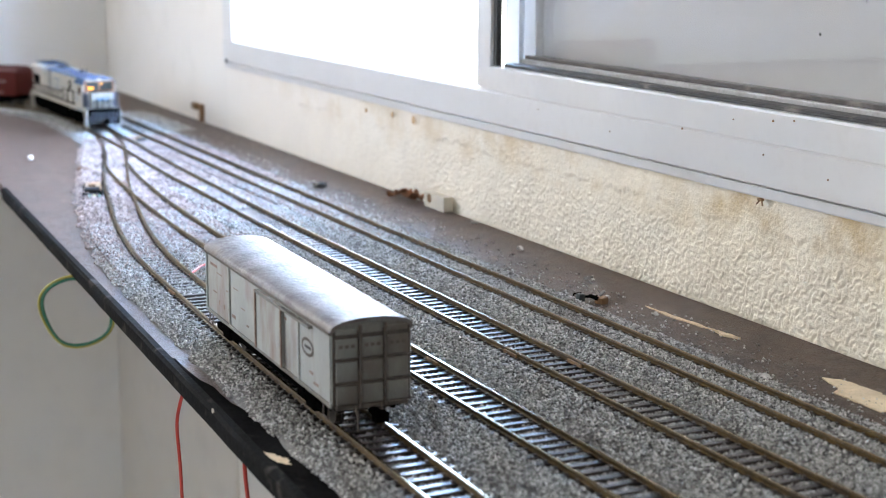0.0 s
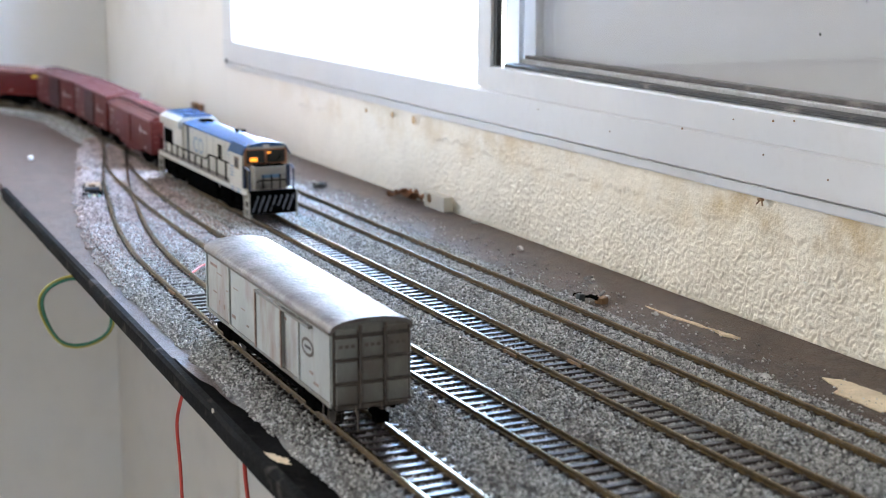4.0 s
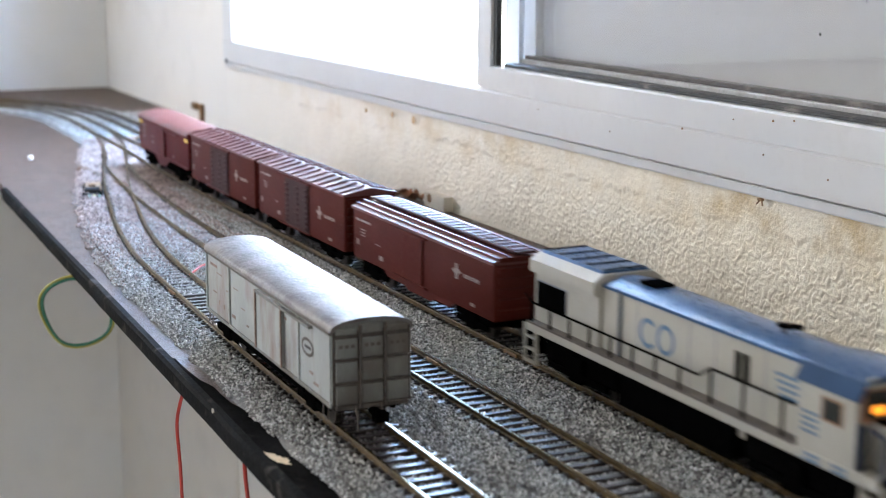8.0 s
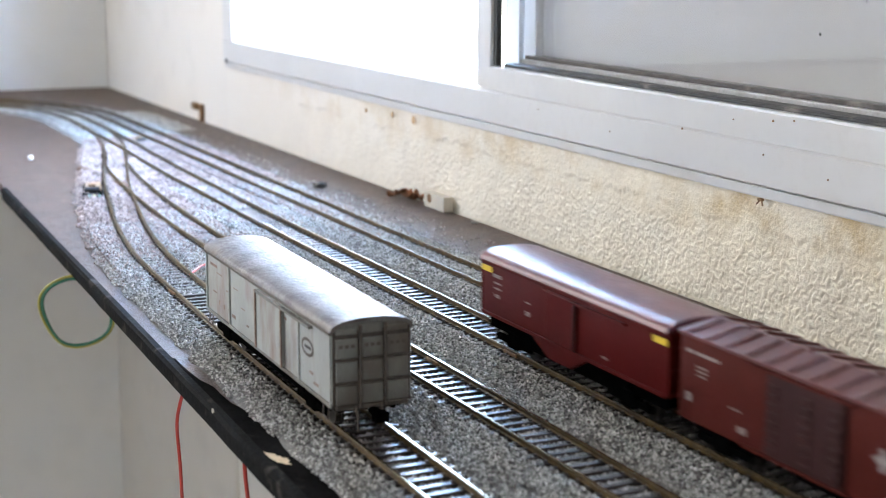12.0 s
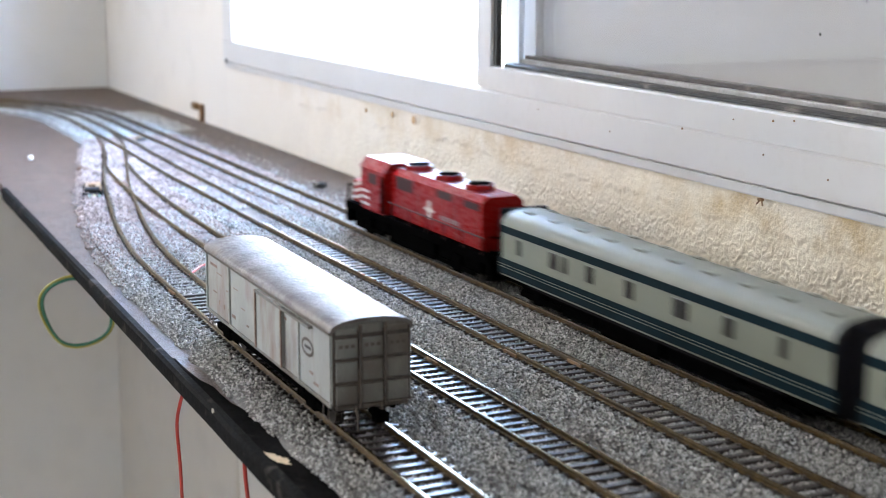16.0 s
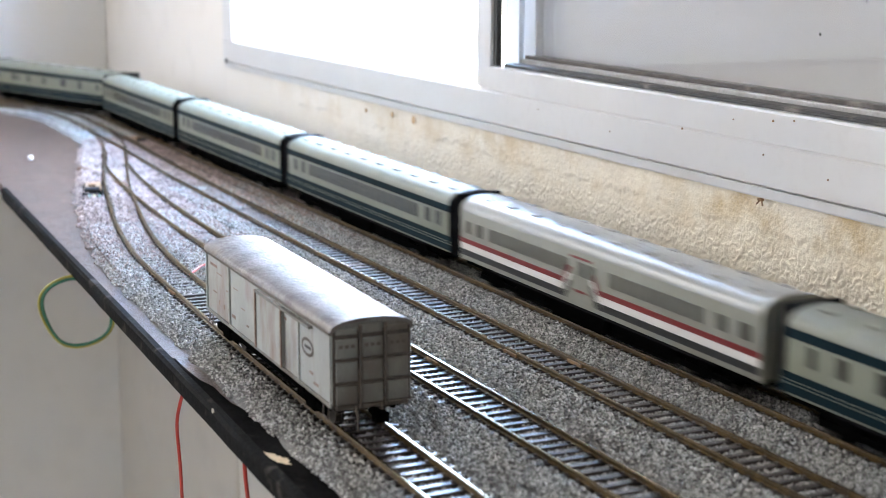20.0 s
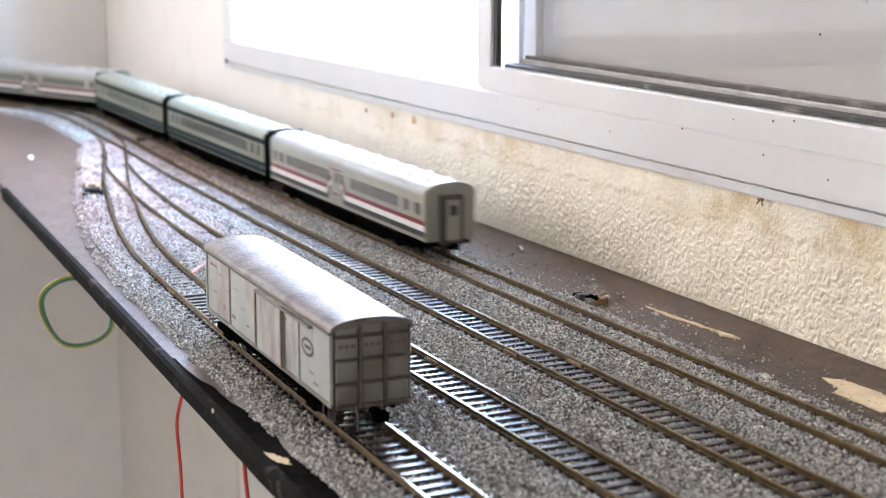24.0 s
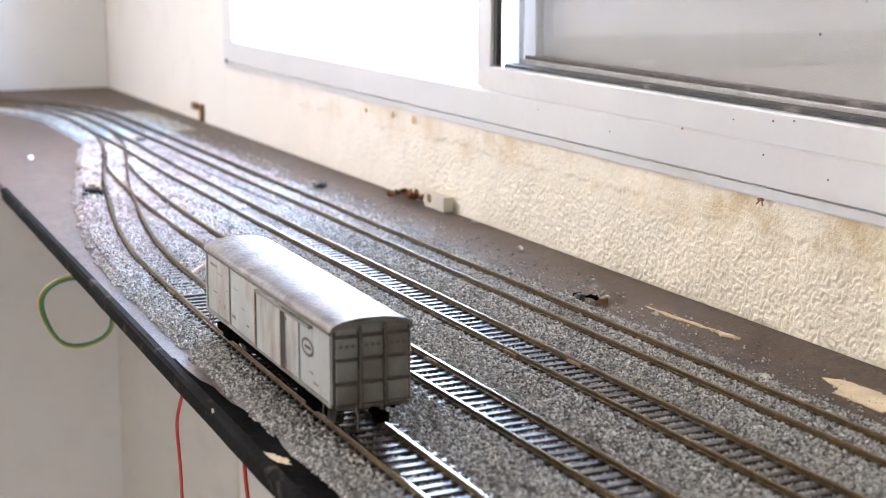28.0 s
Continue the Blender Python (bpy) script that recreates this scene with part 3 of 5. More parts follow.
def bars(parent, rows, y, material="lettering", name="lettering"):
    """Small unreadable lettering as plain bars on both sides: x, z, width, height."""
    for x, z, w, h in rows:
        for s in (-1, 1):
            part(name, boxes([(s * -x - w / 2, s * -x + w / 2, min(s * y, s * (y + 0.00012)), max(s * y, s * (y + 0.00012)), z - h / 2, z + h / 2)]), material, parent)


def arch(half, eave, crest, n=9, drop=0.0):
    """Points of a rounded roof from one eave to the other."""
    return [(half * math.cos(math.pi * k / n), eave + (crest - eave) * math.sin(math.pi * k / n) ** 0.8) for k in range(n + 1)]


def ladder(parent, x, y, z0, z1, w=0.005, material="tuscan", steps=5):
    b = [boxes([(x - w / 2, x - w / 2 + 0.0005, min(y, y + 0.0008), max(y, y + 0.0008), z0, z1), (x + w / 2 - 0.0005, x + w / 2, min(y, y + 0.0008), max(y, y + 0.0008), z0, z1)])]
    b += [boxes([(x - w / 2, x + w / 2, min(y, y + 0.0008), max(y, y + 0.0008), z, z + 0.0005)]) for z in (z0 + (z1 - z0) * (k + 0.5) / steps for k in range(steps))]
    return part("ladder", merged(*b), material, parent)


def box_car(length, style):
    """A red model box car; style 'ribbed' has a ridged gable roof, 'reefer' a smooth roof with a long hatch board."""
    car = thing("box_car", "oxide red model box car with white lettering on the rails", "model wagon", "freight wagons")
    if style == "reefer":
        tagged(car, "long oxide red model box car with a dark flat walkway roof")
    h, half, zb, ze, zc = length / 2, 0.0147, 0.0098, 0.0398, 0.0440
    if style == "reefer":
        zb, ze, zc = 0.0108, 0.0364, 0.0404
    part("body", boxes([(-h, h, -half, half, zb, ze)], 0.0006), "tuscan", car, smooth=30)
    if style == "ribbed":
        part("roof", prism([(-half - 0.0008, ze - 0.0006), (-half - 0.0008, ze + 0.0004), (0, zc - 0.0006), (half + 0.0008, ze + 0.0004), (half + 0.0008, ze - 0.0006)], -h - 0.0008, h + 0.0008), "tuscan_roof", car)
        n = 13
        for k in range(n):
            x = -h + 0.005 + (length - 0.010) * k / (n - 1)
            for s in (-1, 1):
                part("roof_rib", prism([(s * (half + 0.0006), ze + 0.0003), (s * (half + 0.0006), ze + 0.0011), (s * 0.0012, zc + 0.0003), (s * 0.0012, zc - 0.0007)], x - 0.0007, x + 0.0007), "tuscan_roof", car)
        for k in range(n - 1):
            x = -h + 0.005 + (length - 0.010) * (k + 0.5) / (n - 1)
            part("walkway_bracket", boxes([(x - 0.0006, x + 0.0006, -0.0035, 0.0035, zc + 0.0002, zc + 0.0008)]), "tuscan_roof", car) if k % 3 == 1 else None
        door_x, door_w = -0.0020, 0.036
    else:
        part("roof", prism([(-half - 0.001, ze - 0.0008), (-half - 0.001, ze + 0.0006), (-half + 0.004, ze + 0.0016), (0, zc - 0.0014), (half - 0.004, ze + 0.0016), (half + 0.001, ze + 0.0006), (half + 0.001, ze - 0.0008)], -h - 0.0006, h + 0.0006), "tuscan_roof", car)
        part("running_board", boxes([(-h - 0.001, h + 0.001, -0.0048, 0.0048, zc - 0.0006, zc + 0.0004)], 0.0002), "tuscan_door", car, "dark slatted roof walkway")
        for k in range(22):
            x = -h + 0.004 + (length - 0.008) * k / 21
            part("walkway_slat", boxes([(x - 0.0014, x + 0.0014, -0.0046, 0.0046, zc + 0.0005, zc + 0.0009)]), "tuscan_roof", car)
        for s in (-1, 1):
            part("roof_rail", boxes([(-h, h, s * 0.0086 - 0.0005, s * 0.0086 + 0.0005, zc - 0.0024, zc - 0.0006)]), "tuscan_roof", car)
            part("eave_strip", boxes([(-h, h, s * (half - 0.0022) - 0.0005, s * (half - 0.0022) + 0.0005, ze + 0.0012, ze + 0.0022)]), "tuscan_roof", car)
        door_x, door_w = -0.004, 0.022
    for s in (-1, 1):
        y = s * half
        lo, hi = (y, y + s * 0.0009) if s > 0 else (y + s * 0.0009, y)
        dx = -s * -door_x if s > 0 else door_x
        d = part("door", boxes([(dx - door_w / 2, dx + door_w / 2, lo, hi, zb + 0.0012, ze - 0.0022)], 0.0003), "tuscan_door" if style == "ribbed" else "tuscan", car)
        if style == "ribbed":
            for xr in (dx - door_w / 2 + 0.0030, dx - s * 0.0015, dx + door_w / 2 - 0.0030):
                for k in range(8):
                    z = zb + 0.0026 + k * 0.0030
                    part("door_rib", boxes([(xr - 0.0026, xr + 0.0026, *sorted((y + s * 0.0009, y + s * 0.0016)), z, z + 0.0014)], 0.0004), "tuscan_door", d)
            part("plug_door", boxes([(dx + door_w / 2 + 0.0006, dx + door_w / 2 + 0.0014, *sorted((y, y + s * 0.0008)), zb + 0.0012, ze - 0.0022)]), "tuscan_door", car)
        part("door_rail", boxes([(dx - door_w / 2 - 0.012, dx + door_w / 2 + 0.004, *sorted((y, y + s * 0.0012)), ze - 0.0021, ze - 0.0012)]), "tuscan", car)
        part("door_track", boxes([(dx - door_w / 2 - 0.012, dx + door_w / 2 + 0.004, *sorted((y, y + s * 0.0012)), zb + 0.0002, zb + 0.0011)]), "tuscan", car)
        for e in (-1, 1):
            ladder(car, e * (h - 0.004), y + (0 if s > 0 else 0), zb + 0.002, ze - 0.004 if e * s < 0 else zb + 0.012) if s < 0 else None
        if style == "reefer":
            part("side_sill", plate([(-h * 0.52, zb + 0.0004), (-h * 0.44, zb - 0.0028), (-h * 0.20, zb - 0.0028), (-h * 0.14, zb - 0.0044), (h * 0.18, zb - 0.0044), (h * 0.24, zb - 0.0028), (h * 0.44, zb - 0.0028), (h * 0.52, zb + 0.0004)], *sorted((y - s * 0.0004, y - s * 0.0014))), "tuscan", car)
    for e in (-1, 1):
        for k in range(6):
            z = zb + 0.0028 + k * 0.0046
            part("end_rib", prism([(-half + 0.0022, z), (-half + 0.0022, z + 0.0022), (half - 0.0022, z + 0.0022), (half - 0.0022, z)], min(e * h, e * (h + 0.0008)), max(e * h, e * (h + 0.0008))), "tuscan", car)
        bogie(car, e * (h - 0.024))
        coupler(car, e * h, e)
    part("underframe", boxes([(-h + 0.002, h - 0.002, -0.004, 0.004, 0.0065, zb), (-h + 0.006, -h + 0.042, -0.0120, 0.0120, 0.0066, zb), (h - 0.042, h - 0.006, -0.0120, 0.0120, 0.0066, zb), (-0.012, 0.020, -0.0100, 0.0060, 0.0050, zb)], 0.0003), "black", car)
    # lettering
    q = half + 0.0001
    bars(car, [(-h + 0.016, ze - 0.0055, 0.013, 0.0011), (-h + 0.006, ze - 0.0055, 0.004, 0.0012), (-h + 0.013, ze - 0.0100, 0.006, 0.0006), (-h + 0.013, ze - 0.0115, 0.006, 0.0006), (-h + 0.013, ze - 0.0130, 0.005, 0.0006), (-h + 0.006, zb + 0.0085, 0.003, 0.003), (-h + 0.032, zb + 0.0110, 0.006, 0.0005), (-h + 0.036, zb + 0.0050, 0.0045, 0.0022), (h - 0.020, zb + 0.0035, 0.004, 0.0014)] + [(h - 0.0278 + 0.0026 * k, zb + 0.0148, 0.0017, 0.0017) for k in range(6)], q)
    for s in (-1, 1):
        x = -s * (h - 0.036)
        x = h - 0.036 if s < 0 else -(h - 0.036)
        part("emblem", merged(plate([(x - 0.0045, zb + 0.0155), (x, zb + 0.0135), (x + 0.0045, zb + 0.0155), (x, zb + 0.0175)], *sorted((s * q, s * (q + 0.00012)))), plate([(x - 0.0011, zb + 0.0120), (x + 0.0011, zb + 0.0120), (x + 0.0011, zb + 0.0190), (x - 0.0011, zb + 0.0190)], *sorted((s * q, s * (q + 0.00014))))), "lettering", car)
    return car


def round_van(length, colours, label, name="goods_van"):
    """A van with an arched roof: the red brake van of the train, and the dirty white one on the siding."""
    side, end, roof = colours
    white = side == "white_car"
    car = thing(name, label, "model wagon", "" if white else "freight wagons")
    h, half, zb, ze, zc = length / 2, 0.0145, 0.0138, 0.0370, 0.0416
    if white:
        half, zb, ze, zc = 0.0145, 0.0106, 0.0376, 0.0421
    part("body", boxes([(-h, h, -half, half, zb, ze)], 0.0005), side, car, smooth=30)
    top = arch(half + 0.0009, ze, zc, 16)
    inner = [(y * 0.96, z - 0.0011) for y, z in top[::-1]]
    part("roof", prism(top + inner, -h - 0.0009, h + 0.0009), roof, car, smooth=40)
    for e in (-1, 1):
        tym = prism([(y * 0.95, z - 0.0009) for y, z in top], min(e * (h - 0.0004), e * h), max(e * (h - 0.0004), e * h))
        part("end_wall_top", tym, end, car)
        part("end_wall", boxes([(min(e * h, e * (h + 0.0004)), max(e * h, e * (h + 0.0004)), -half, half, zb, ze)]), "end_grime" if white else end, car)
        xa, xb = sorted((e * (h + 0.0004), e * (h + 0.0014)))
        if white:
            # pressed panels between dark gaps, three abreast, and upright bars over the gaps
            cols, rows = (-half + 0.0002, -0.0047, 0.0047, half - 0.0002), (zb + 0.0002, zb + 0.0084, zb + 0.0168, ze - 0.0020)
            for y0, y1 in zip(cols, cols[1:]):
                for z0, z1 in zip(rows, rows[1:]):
                    part("end_panel", boxes([(xa, xb, y0 + 0.0007, y1 - 0.0007, z0 + 0.0006, z1 - 0.0006)], 0.00045), end, car, "grimy white pressed end panel, shade in its colour", 60)
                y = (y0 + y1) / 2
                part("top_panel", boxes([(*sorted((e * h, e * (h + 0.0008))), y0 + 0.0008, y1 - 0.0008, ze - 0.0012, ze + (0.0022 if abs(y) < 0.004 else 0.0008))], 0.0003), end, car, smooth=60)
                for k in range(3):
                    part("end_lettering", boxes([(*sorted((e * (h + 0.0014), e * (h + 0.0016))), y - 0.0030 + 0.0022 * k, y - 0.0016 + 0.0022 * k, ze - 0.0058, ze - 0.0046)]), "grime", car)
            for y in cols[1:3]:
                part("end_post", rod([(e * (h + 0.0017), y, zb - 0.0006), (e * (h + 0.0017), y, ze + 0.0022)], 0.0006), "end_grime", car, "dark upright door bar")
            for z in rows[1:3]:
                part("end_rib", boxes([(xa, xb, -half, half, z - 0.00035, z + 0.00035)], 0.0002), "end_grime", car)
        else:
            for y in (-half + 0.0006, -0.0052, 0.0046, half - 0.0006):
                part("end_post", boxes([(xa, xb, y - 0.0007, y + 0.0007, zb, ze + (0.0035 if abs(y) < 0.01 else 0))], 0.0002), end, car)
            for z in (zb + 0.0004, zb + 0.0089, zb + 0.0172, ze - 0.0006):
                part("end_rib", boxes([(xa, xb - 0.0002 if e > 0 else xb, -half, half, z - 0.0005, z + 0.0006)], 0.0002), end, car)
        bogie(car, e * (h - 0.026))
        coupler(car, e * h, e)
        if white:
            part("step", rod([(e * (h - 0.004), -half, zb), (e * (h - 0.004), -half - 0.0004, zb - 0.005), (e * (h - 0.009), -half - 0.0004, zb - 0.005), (e * (h - 0.009), -half, zb)], 0.0004), "grime", car)
            for y in (0.0030, -0.0065):
                part("brake_hose", rod([(e * (h + 0.001), y, zb), (e * (h + 0.0035), y, zb - 0.003), (e * (h + 0.0035), y, zb - 0.0085)], 0.0006), "grime", car)
            part("buffer_beam", boxes([(*sorted((e * (h - 0.002), e * (h + 0.0016))), -half + 0.001, half - 0.001, zb - 0.0012, zb + 0.0004)], 0.0003), "end_grime", car)
    part("underframe", boxes([(-h + 0.002, h - 0.002, -0.0120, 0.0120, 0.0078, zb), (-0.045, 0.045, -0.0135, 0.0135, 0.0062, zb)], 0.0003), "black", car)
    if not white:
        for sg in (-1, 1):
            part("truss_plate", plate([(-0.030, zb + 0.0002), (-0.014, zb - 0.0070), (0.004, zb - 0.0070), (0.018, zb + 0.0002)], *sorted((sg * (half - 0.0014), sg * (half - 0.0006)))), "van_red", car)
    trim = "white_car" if white else "van_red"
    for s in (-1, 1):
        y = s * half
        yy = lambda d: sorted((y, y + s * d))
        part("eave_strip", boxes([(-h, h, *yy(0.0012), ze - 0.0012, ze)], 0.0003), trim if not white else "grime", car)
        part("side_sill", boxes([(-h, h, *yy(0.0007), zb - 0.0004, zb + 0.0010)], 0.0002), trim if not white else "white_end", car)
        if white:
            door = part("door", boxes([(-0.0045, 0.0275, *yy(0.0012), zb + 0.0012, ze - 0.0022)], 0.0003), side, car, "weathered white sliding door")
            for x in (-0.0045, 0.0275):
                part("door_post", boxes([(x - 0.0006, x + 0.0006, *sorted((y + s * 0.0012, y + s * 0.0018)), zb + 0.0012, ze - 0.0022)], 0.0002), "rust_wash", door, "rusty door post")
            for x in (-h + 0.0012, -0.0440, 0.0450, h - 0.0012):
                part("side_post", boxes([(x - 0.0006, x + 0.0006, *yy(0.0008), zb + 0.0010, ze - 0.0014)], 0.0002), side, car)
            part("door_rail", boxes([(-0.005, 0.060, *yy(0.0018), ze - 0.0034, ze - 0.0024)], 0.0002), "white_end", car)
            for x0, z0, w, hh in ((-0.047, 0.0250, 0.006, 0.0005), (0.012, 0.0180, 0.007, 0.0006), (-0.060, 0.030, 0.008, 0.0004), (-0.020, 0.0165, 0.003, 0.0007), (0.020, 0.0335, 0.005, 0.0012), (-0.036, 0.0285, 0.007, 0.0004), (-0.026, 0.0222, 0.006, 0.0004), (0.028, 0.0310, 0.005, 0.0010), (0.058, 0.0175, 0.004, 0.0008), (0.063, 0.0145, 0.005, 0.0010), (0.008, 0.0340, 0.007, 0.0007), (0.048, 0.0348, 0.012, 0.0007)):
                part("rust_streak", boxes([(x0 - w / 2, x0 + w / 2, *yy(0.0001), z0 - hh / 2, z0 + hh / 2)]), "rust_wash", car)
            turn = [2 * math.pi * k / 24 for k in range(24)]
            ring = [(0.0545 + 0.0066 * math.cos(a), 0.0262 + 0.0034 * math.sin(a)) for a in turn]
            hole = [(0.0545 + 0.0050 * math.cos(a), 0.0262 + 0.0023 * math.sin(a)) for a in turn]
            bm = bmesh.new()
            o, i = [bm.verts.new((a, y + s * 0.0002, b)) for a, b in ring], [bm.verts.new((a, y + s * 0.0002, b)) for a, b in hole]
            for k in range(24):
                bm.faces.new((o[k], o[(k + 1) % 24], i[(k + 1) % 24], i[k]))
            part("emblem_ring", bm, "grime", car, "faded dark round emblem")
            part("emblem_bar", boxes([(0.0515, 0.0575, *yy(0.0002), 0.0257, 0.0266)]), "rubber", car)
        else:
            door = part("door", boxes([(-0.0138, 0.0090, *yy(0.0010), zb + 0.0012, ze - 0.0022)], 0.0003), "van_red", car)
            part("door_post", boxes([(0.0078, 0.0092, *sorted((y + s * 0.0010, y + s * 0.0016)), zb + 0.0012, ze - 0.0022)], 0.0002), "tuscan_door", door)
            part("door_rail", boxes([(-0.016, 0.044, *yy(0.0014), ze - 0.0036, ze - 0.0026)], 0.0002), "van_red", car)
            for x in (-h + 0.004, h - 0.004):
                part("corner_mark", boxes([(x - 0.0045, x + 0.0045, *yy(0.0003), ze - 0.0048, ze - 0.0024)]), "yellow", car, "yellow corner marking")
    if white:
        bars(car, [(-h + 0.012, ze - 0.0050, 0.010, 0.0012), (-h + 0.020, zb + 0.0070, 0.0012, 0.0022), (-h + 0.027, zb + 0.0066, 0.0018, 0.0018), (-h + 0.034, zb + 0.0062, 0.0012, 0.0022), (-h + 0.041, zb + 0.0056, 0.005, 0.0014), (-h + 0.013, zb + 0.0105, 0.006, 0.0005)], half + 0.0001, "rust_wash")
    else:
        bars(car, [(-h + 0.0135, ze - 0.0055, 0.0075, 0.0014), (-h + 0.0140, ze - 0.0085, 0.006, 0.0008), (-h + 0.0140, ze - 0.0108, 0.006, 0.0008), (-h + 0.0135, ze - 0.0140, 0.004, 0.0014), (-0.030, zb + 0.0075, 0.0035, 0.0018), (-0.030, zb + 0.0120, 0.0035, 0.0006), (0.030, zb + 0.0040, 0.004, 0.0010)], half + 0.0001)
    return car


def blue_loco():
    """White and blue hood diesel, cab forward."""
    loco = thing("diesel_locomotive", "white and blue model diesel locomotive with lit amber number boards", "model locomotive")
    h = 0.1045
    part("frame", boxes([(-h, h, -0.0160, 0.0160, 0.0155, 0.0190), (-0.095, 0.095, -0.0125, 0.0125, 0.0110, 0.0155)], 0.0004), "loco_white", loco, "cream white side sill")
    part("fuel_tank", boxes([(-0.036, 0.034, -0.0150, 0.0150, 0.0028, 0.0150)], 0.0012), "black", loco)
    hood = [(-0.0112, 0.0190), (-0.0112, 0.0436), (0.0112, 0.0436), (0.0112, 0.0190)]
    part("hood", prism(hood, -0.0540, 0.0670), "loco_white", loco)
    part("hood_roof", prism([(-0.0117, 0.0431), (-0.0117, 0.0441)] + [(-0.0114 + 0.0228 * k / 10, 0.0443 + 0.0025 * math.sin(math.pi * k / 10)) for k in range(11)] + [(0.0117, 0.0441), (0.0117, 0.0431)], -0.0535, 0.0665), "loco_blue", loco, "glossy blue hood roof", 35)
    rear = [(-0.0125, 0.0190), (-0.0125, 0.0390), (-0.0152, 0.0400), (-0.0152, 0.0448), (-0.0110, 0.0475), (0.0110, 0.0475), (0.0152, 0.0448), (0.0152, 0.0400), (0.0125, 0.0390), (0.0125, 0.0190)]
    part("radiator_section", prism(rear, -0.1040, -0.0542), "loco_white", loco)
    part("radiator_roof", prism([(-0.0110, 0.0472), (-0.0098, 0.0485), (0.0098, 0.0485), (0.0110, 0.0472)], -0.1025, -0.0560), "loco_blue", loco, "dark blue radiator grille roof")
    for k in range(5):
        part("grille_bar", boxes([(-0.1015 + k * 0.0108, -0.1007 + k * 0.0108, -0.0096, 0.0096, 0.0485, 0.0489)]), "black", loco)
    part("exhaust", boxes([(-0.0400, -0.0290, -0.0040, 0.0040, 0.0466, 0.0480)], 0.0005), "black", loco)
    part("horn", merged(rod([(0.0420, -0.002, 0.0468), (0.0420, -0.002, 0.0492)], 0.0006), rod([(0.0390, -0.002, 0.0492), (0.0460, -0.002, 0.0496)], 0.0010), rod([(0.0400, 0.002, 0.0485), (0.0460, 0.002, 0.0490)], 0.0010)), "black", loco)
    # cab
    cab = [(-0.0155, 0.0190), (-0.0155, 0.0396), (-0.0122, 0.0447), (0.0122, 0.0447), (0.0155, 0.0396), (0.0155, 0.0190)]
    c = part("cab", prism(cab, 0.0672, 0.0935), "loco_white", loco)
    part("cab_roof", prism([(-0.0128, 0.0448)] + [(-0.0126 + 0.0252 * k / 10, 0.0452 + 0.0024 * math.sin(math.pi * k / 10)) for k in range(11)] + [(0.0128, 0.0448)], 0.0655, 0.0947), "loco_blue", loco, "glossy blue cab roof", 35)
    for s in (-1, 1):
        part("cab_roof_side", prism([(s * 0.0161, 0.0398), (s * 0.0131, 0.0452), (s * 0.0124, 0.0450), (s * 0.0152, 0.0397)], 0.0655, 0.0945), "blue_matt", loco, "matt blue slope of the cab roof")
    for s in (-1, 1):
        part("side_window", boxes([(0.0790, 0.0870, *sorted((s * 0.0155, s * 0.0158)), 0.0310, 0.0370)], 0.0001), "window_dark", c)
        part("window_frame", boxes([(0.0782, 0.0878, *sorted((s * 0.01545, s * 0.0157)), 0.0302, 0.0378)]), "rust", c)
        for j, z in enumerate((0.0305, 0.0325, 0.0345, 0.0365)):
            part("stripe", boxes([(0.0690, 0.0770, *sorted((s * 0.0155, s * 0.0157)), z - 0.006, z - 0.0052)]), "pale_blue", c)
        for k in range(4):
            part("sill_stripe", boxes([(0.0720 + 0.012 * (k // 2), 0.0790 + 0.012 * (k // 2), *sorted((s * 0.0160, s * 0.0162)), 0.0160 + 0.0016 * (k % 2), 0.0168 + 0.0016 * (k % 2))]), "pale_blue", loco)
    part("windscreen", merged(boxes([(0.0935, 0.0941, -0.0125, -0.0008, 0.0345, 0.0425), (0.0935, 0.0941, 0.0008, 0.0125, 0.0345, 0.0425)], 0.0001)), "window_dark", c)
    part("screen_surround", boxes([(0.0935, 0.0938, -0.0140, 0.0140, 0.0330, 0.0440)]), "leaf", c)
    for y, w, z in ((-0.0080, 0.0024, 0.0368), (0.0020, 0.0010, 0.0408)):
        part("number_board", boxes([(0.0941, 0.0949, y - w, y + w, z - w * 0.5, z + w * 0.5)], 0.0003), "amber", c, "lit amber number board")
    part("forehead", boxes([(0.0935, 0.0943, -0.0120, 0.0120, 0.0432, 0.0466)], 0.0003), "loco_white", c)
    for k in range(3):
        part("wiper", rod([(0.0943, -0.009 + 0.008 * k, 0.0350), (0.0943, -0.006 + 0.008 * k, 0.0395)], 0.00025), "black", c)
    nose = part("nose", boxes([(0.0935, 0.1030, -0.0105, 0.0105, 0.0190, 0.0335)], 0.0014), "loco_dirty_dim", loco, "short dirty cream nose with shade in its colour", 40)
    for y in (-0.0142, 0.0142):
        part("grab_rail", rod([(0.1045, y, 0.0190), (0.1045, y, 0.0315), (0.0990, y * 1.05, 0.0330)], 0.0008), "rail_blue", loco, "dark blue grab rail")
        part("front_post", boxes([(0.0937, 0.0952, *sorted((y - 0.0012, y + 0.0012)), 0.0192, 0.0330)], 0.0003), "rail_blue", loco)
    for y in (-0.0055, 0.0, 0.0055):
        part("nose_bar", rod([(0.1044, y, 0.0195), (0.1044, y, 0.0285)], 0.00045), "black", nose)
    part("nose_emblem", boxes([(0.1030, 0.1032, -0.0060, 0.0060, 0.0262, 0.0285)]), "pale_blue", nose)
    part("nose_top", boxes([(0.0940, 0.1020, -0.0095, 0.0095, 0.0334, 0.0340)], 0.0002), "black", nose)
    part("nose_handrail", rod([(0.1040, -0.009, 0.0235), (0.1047, -0.009, 0.0250), (0.1047, 0.009, 0.0250), (0.1040, 0.009, 0.0235)], 0.0004), "black", nose)
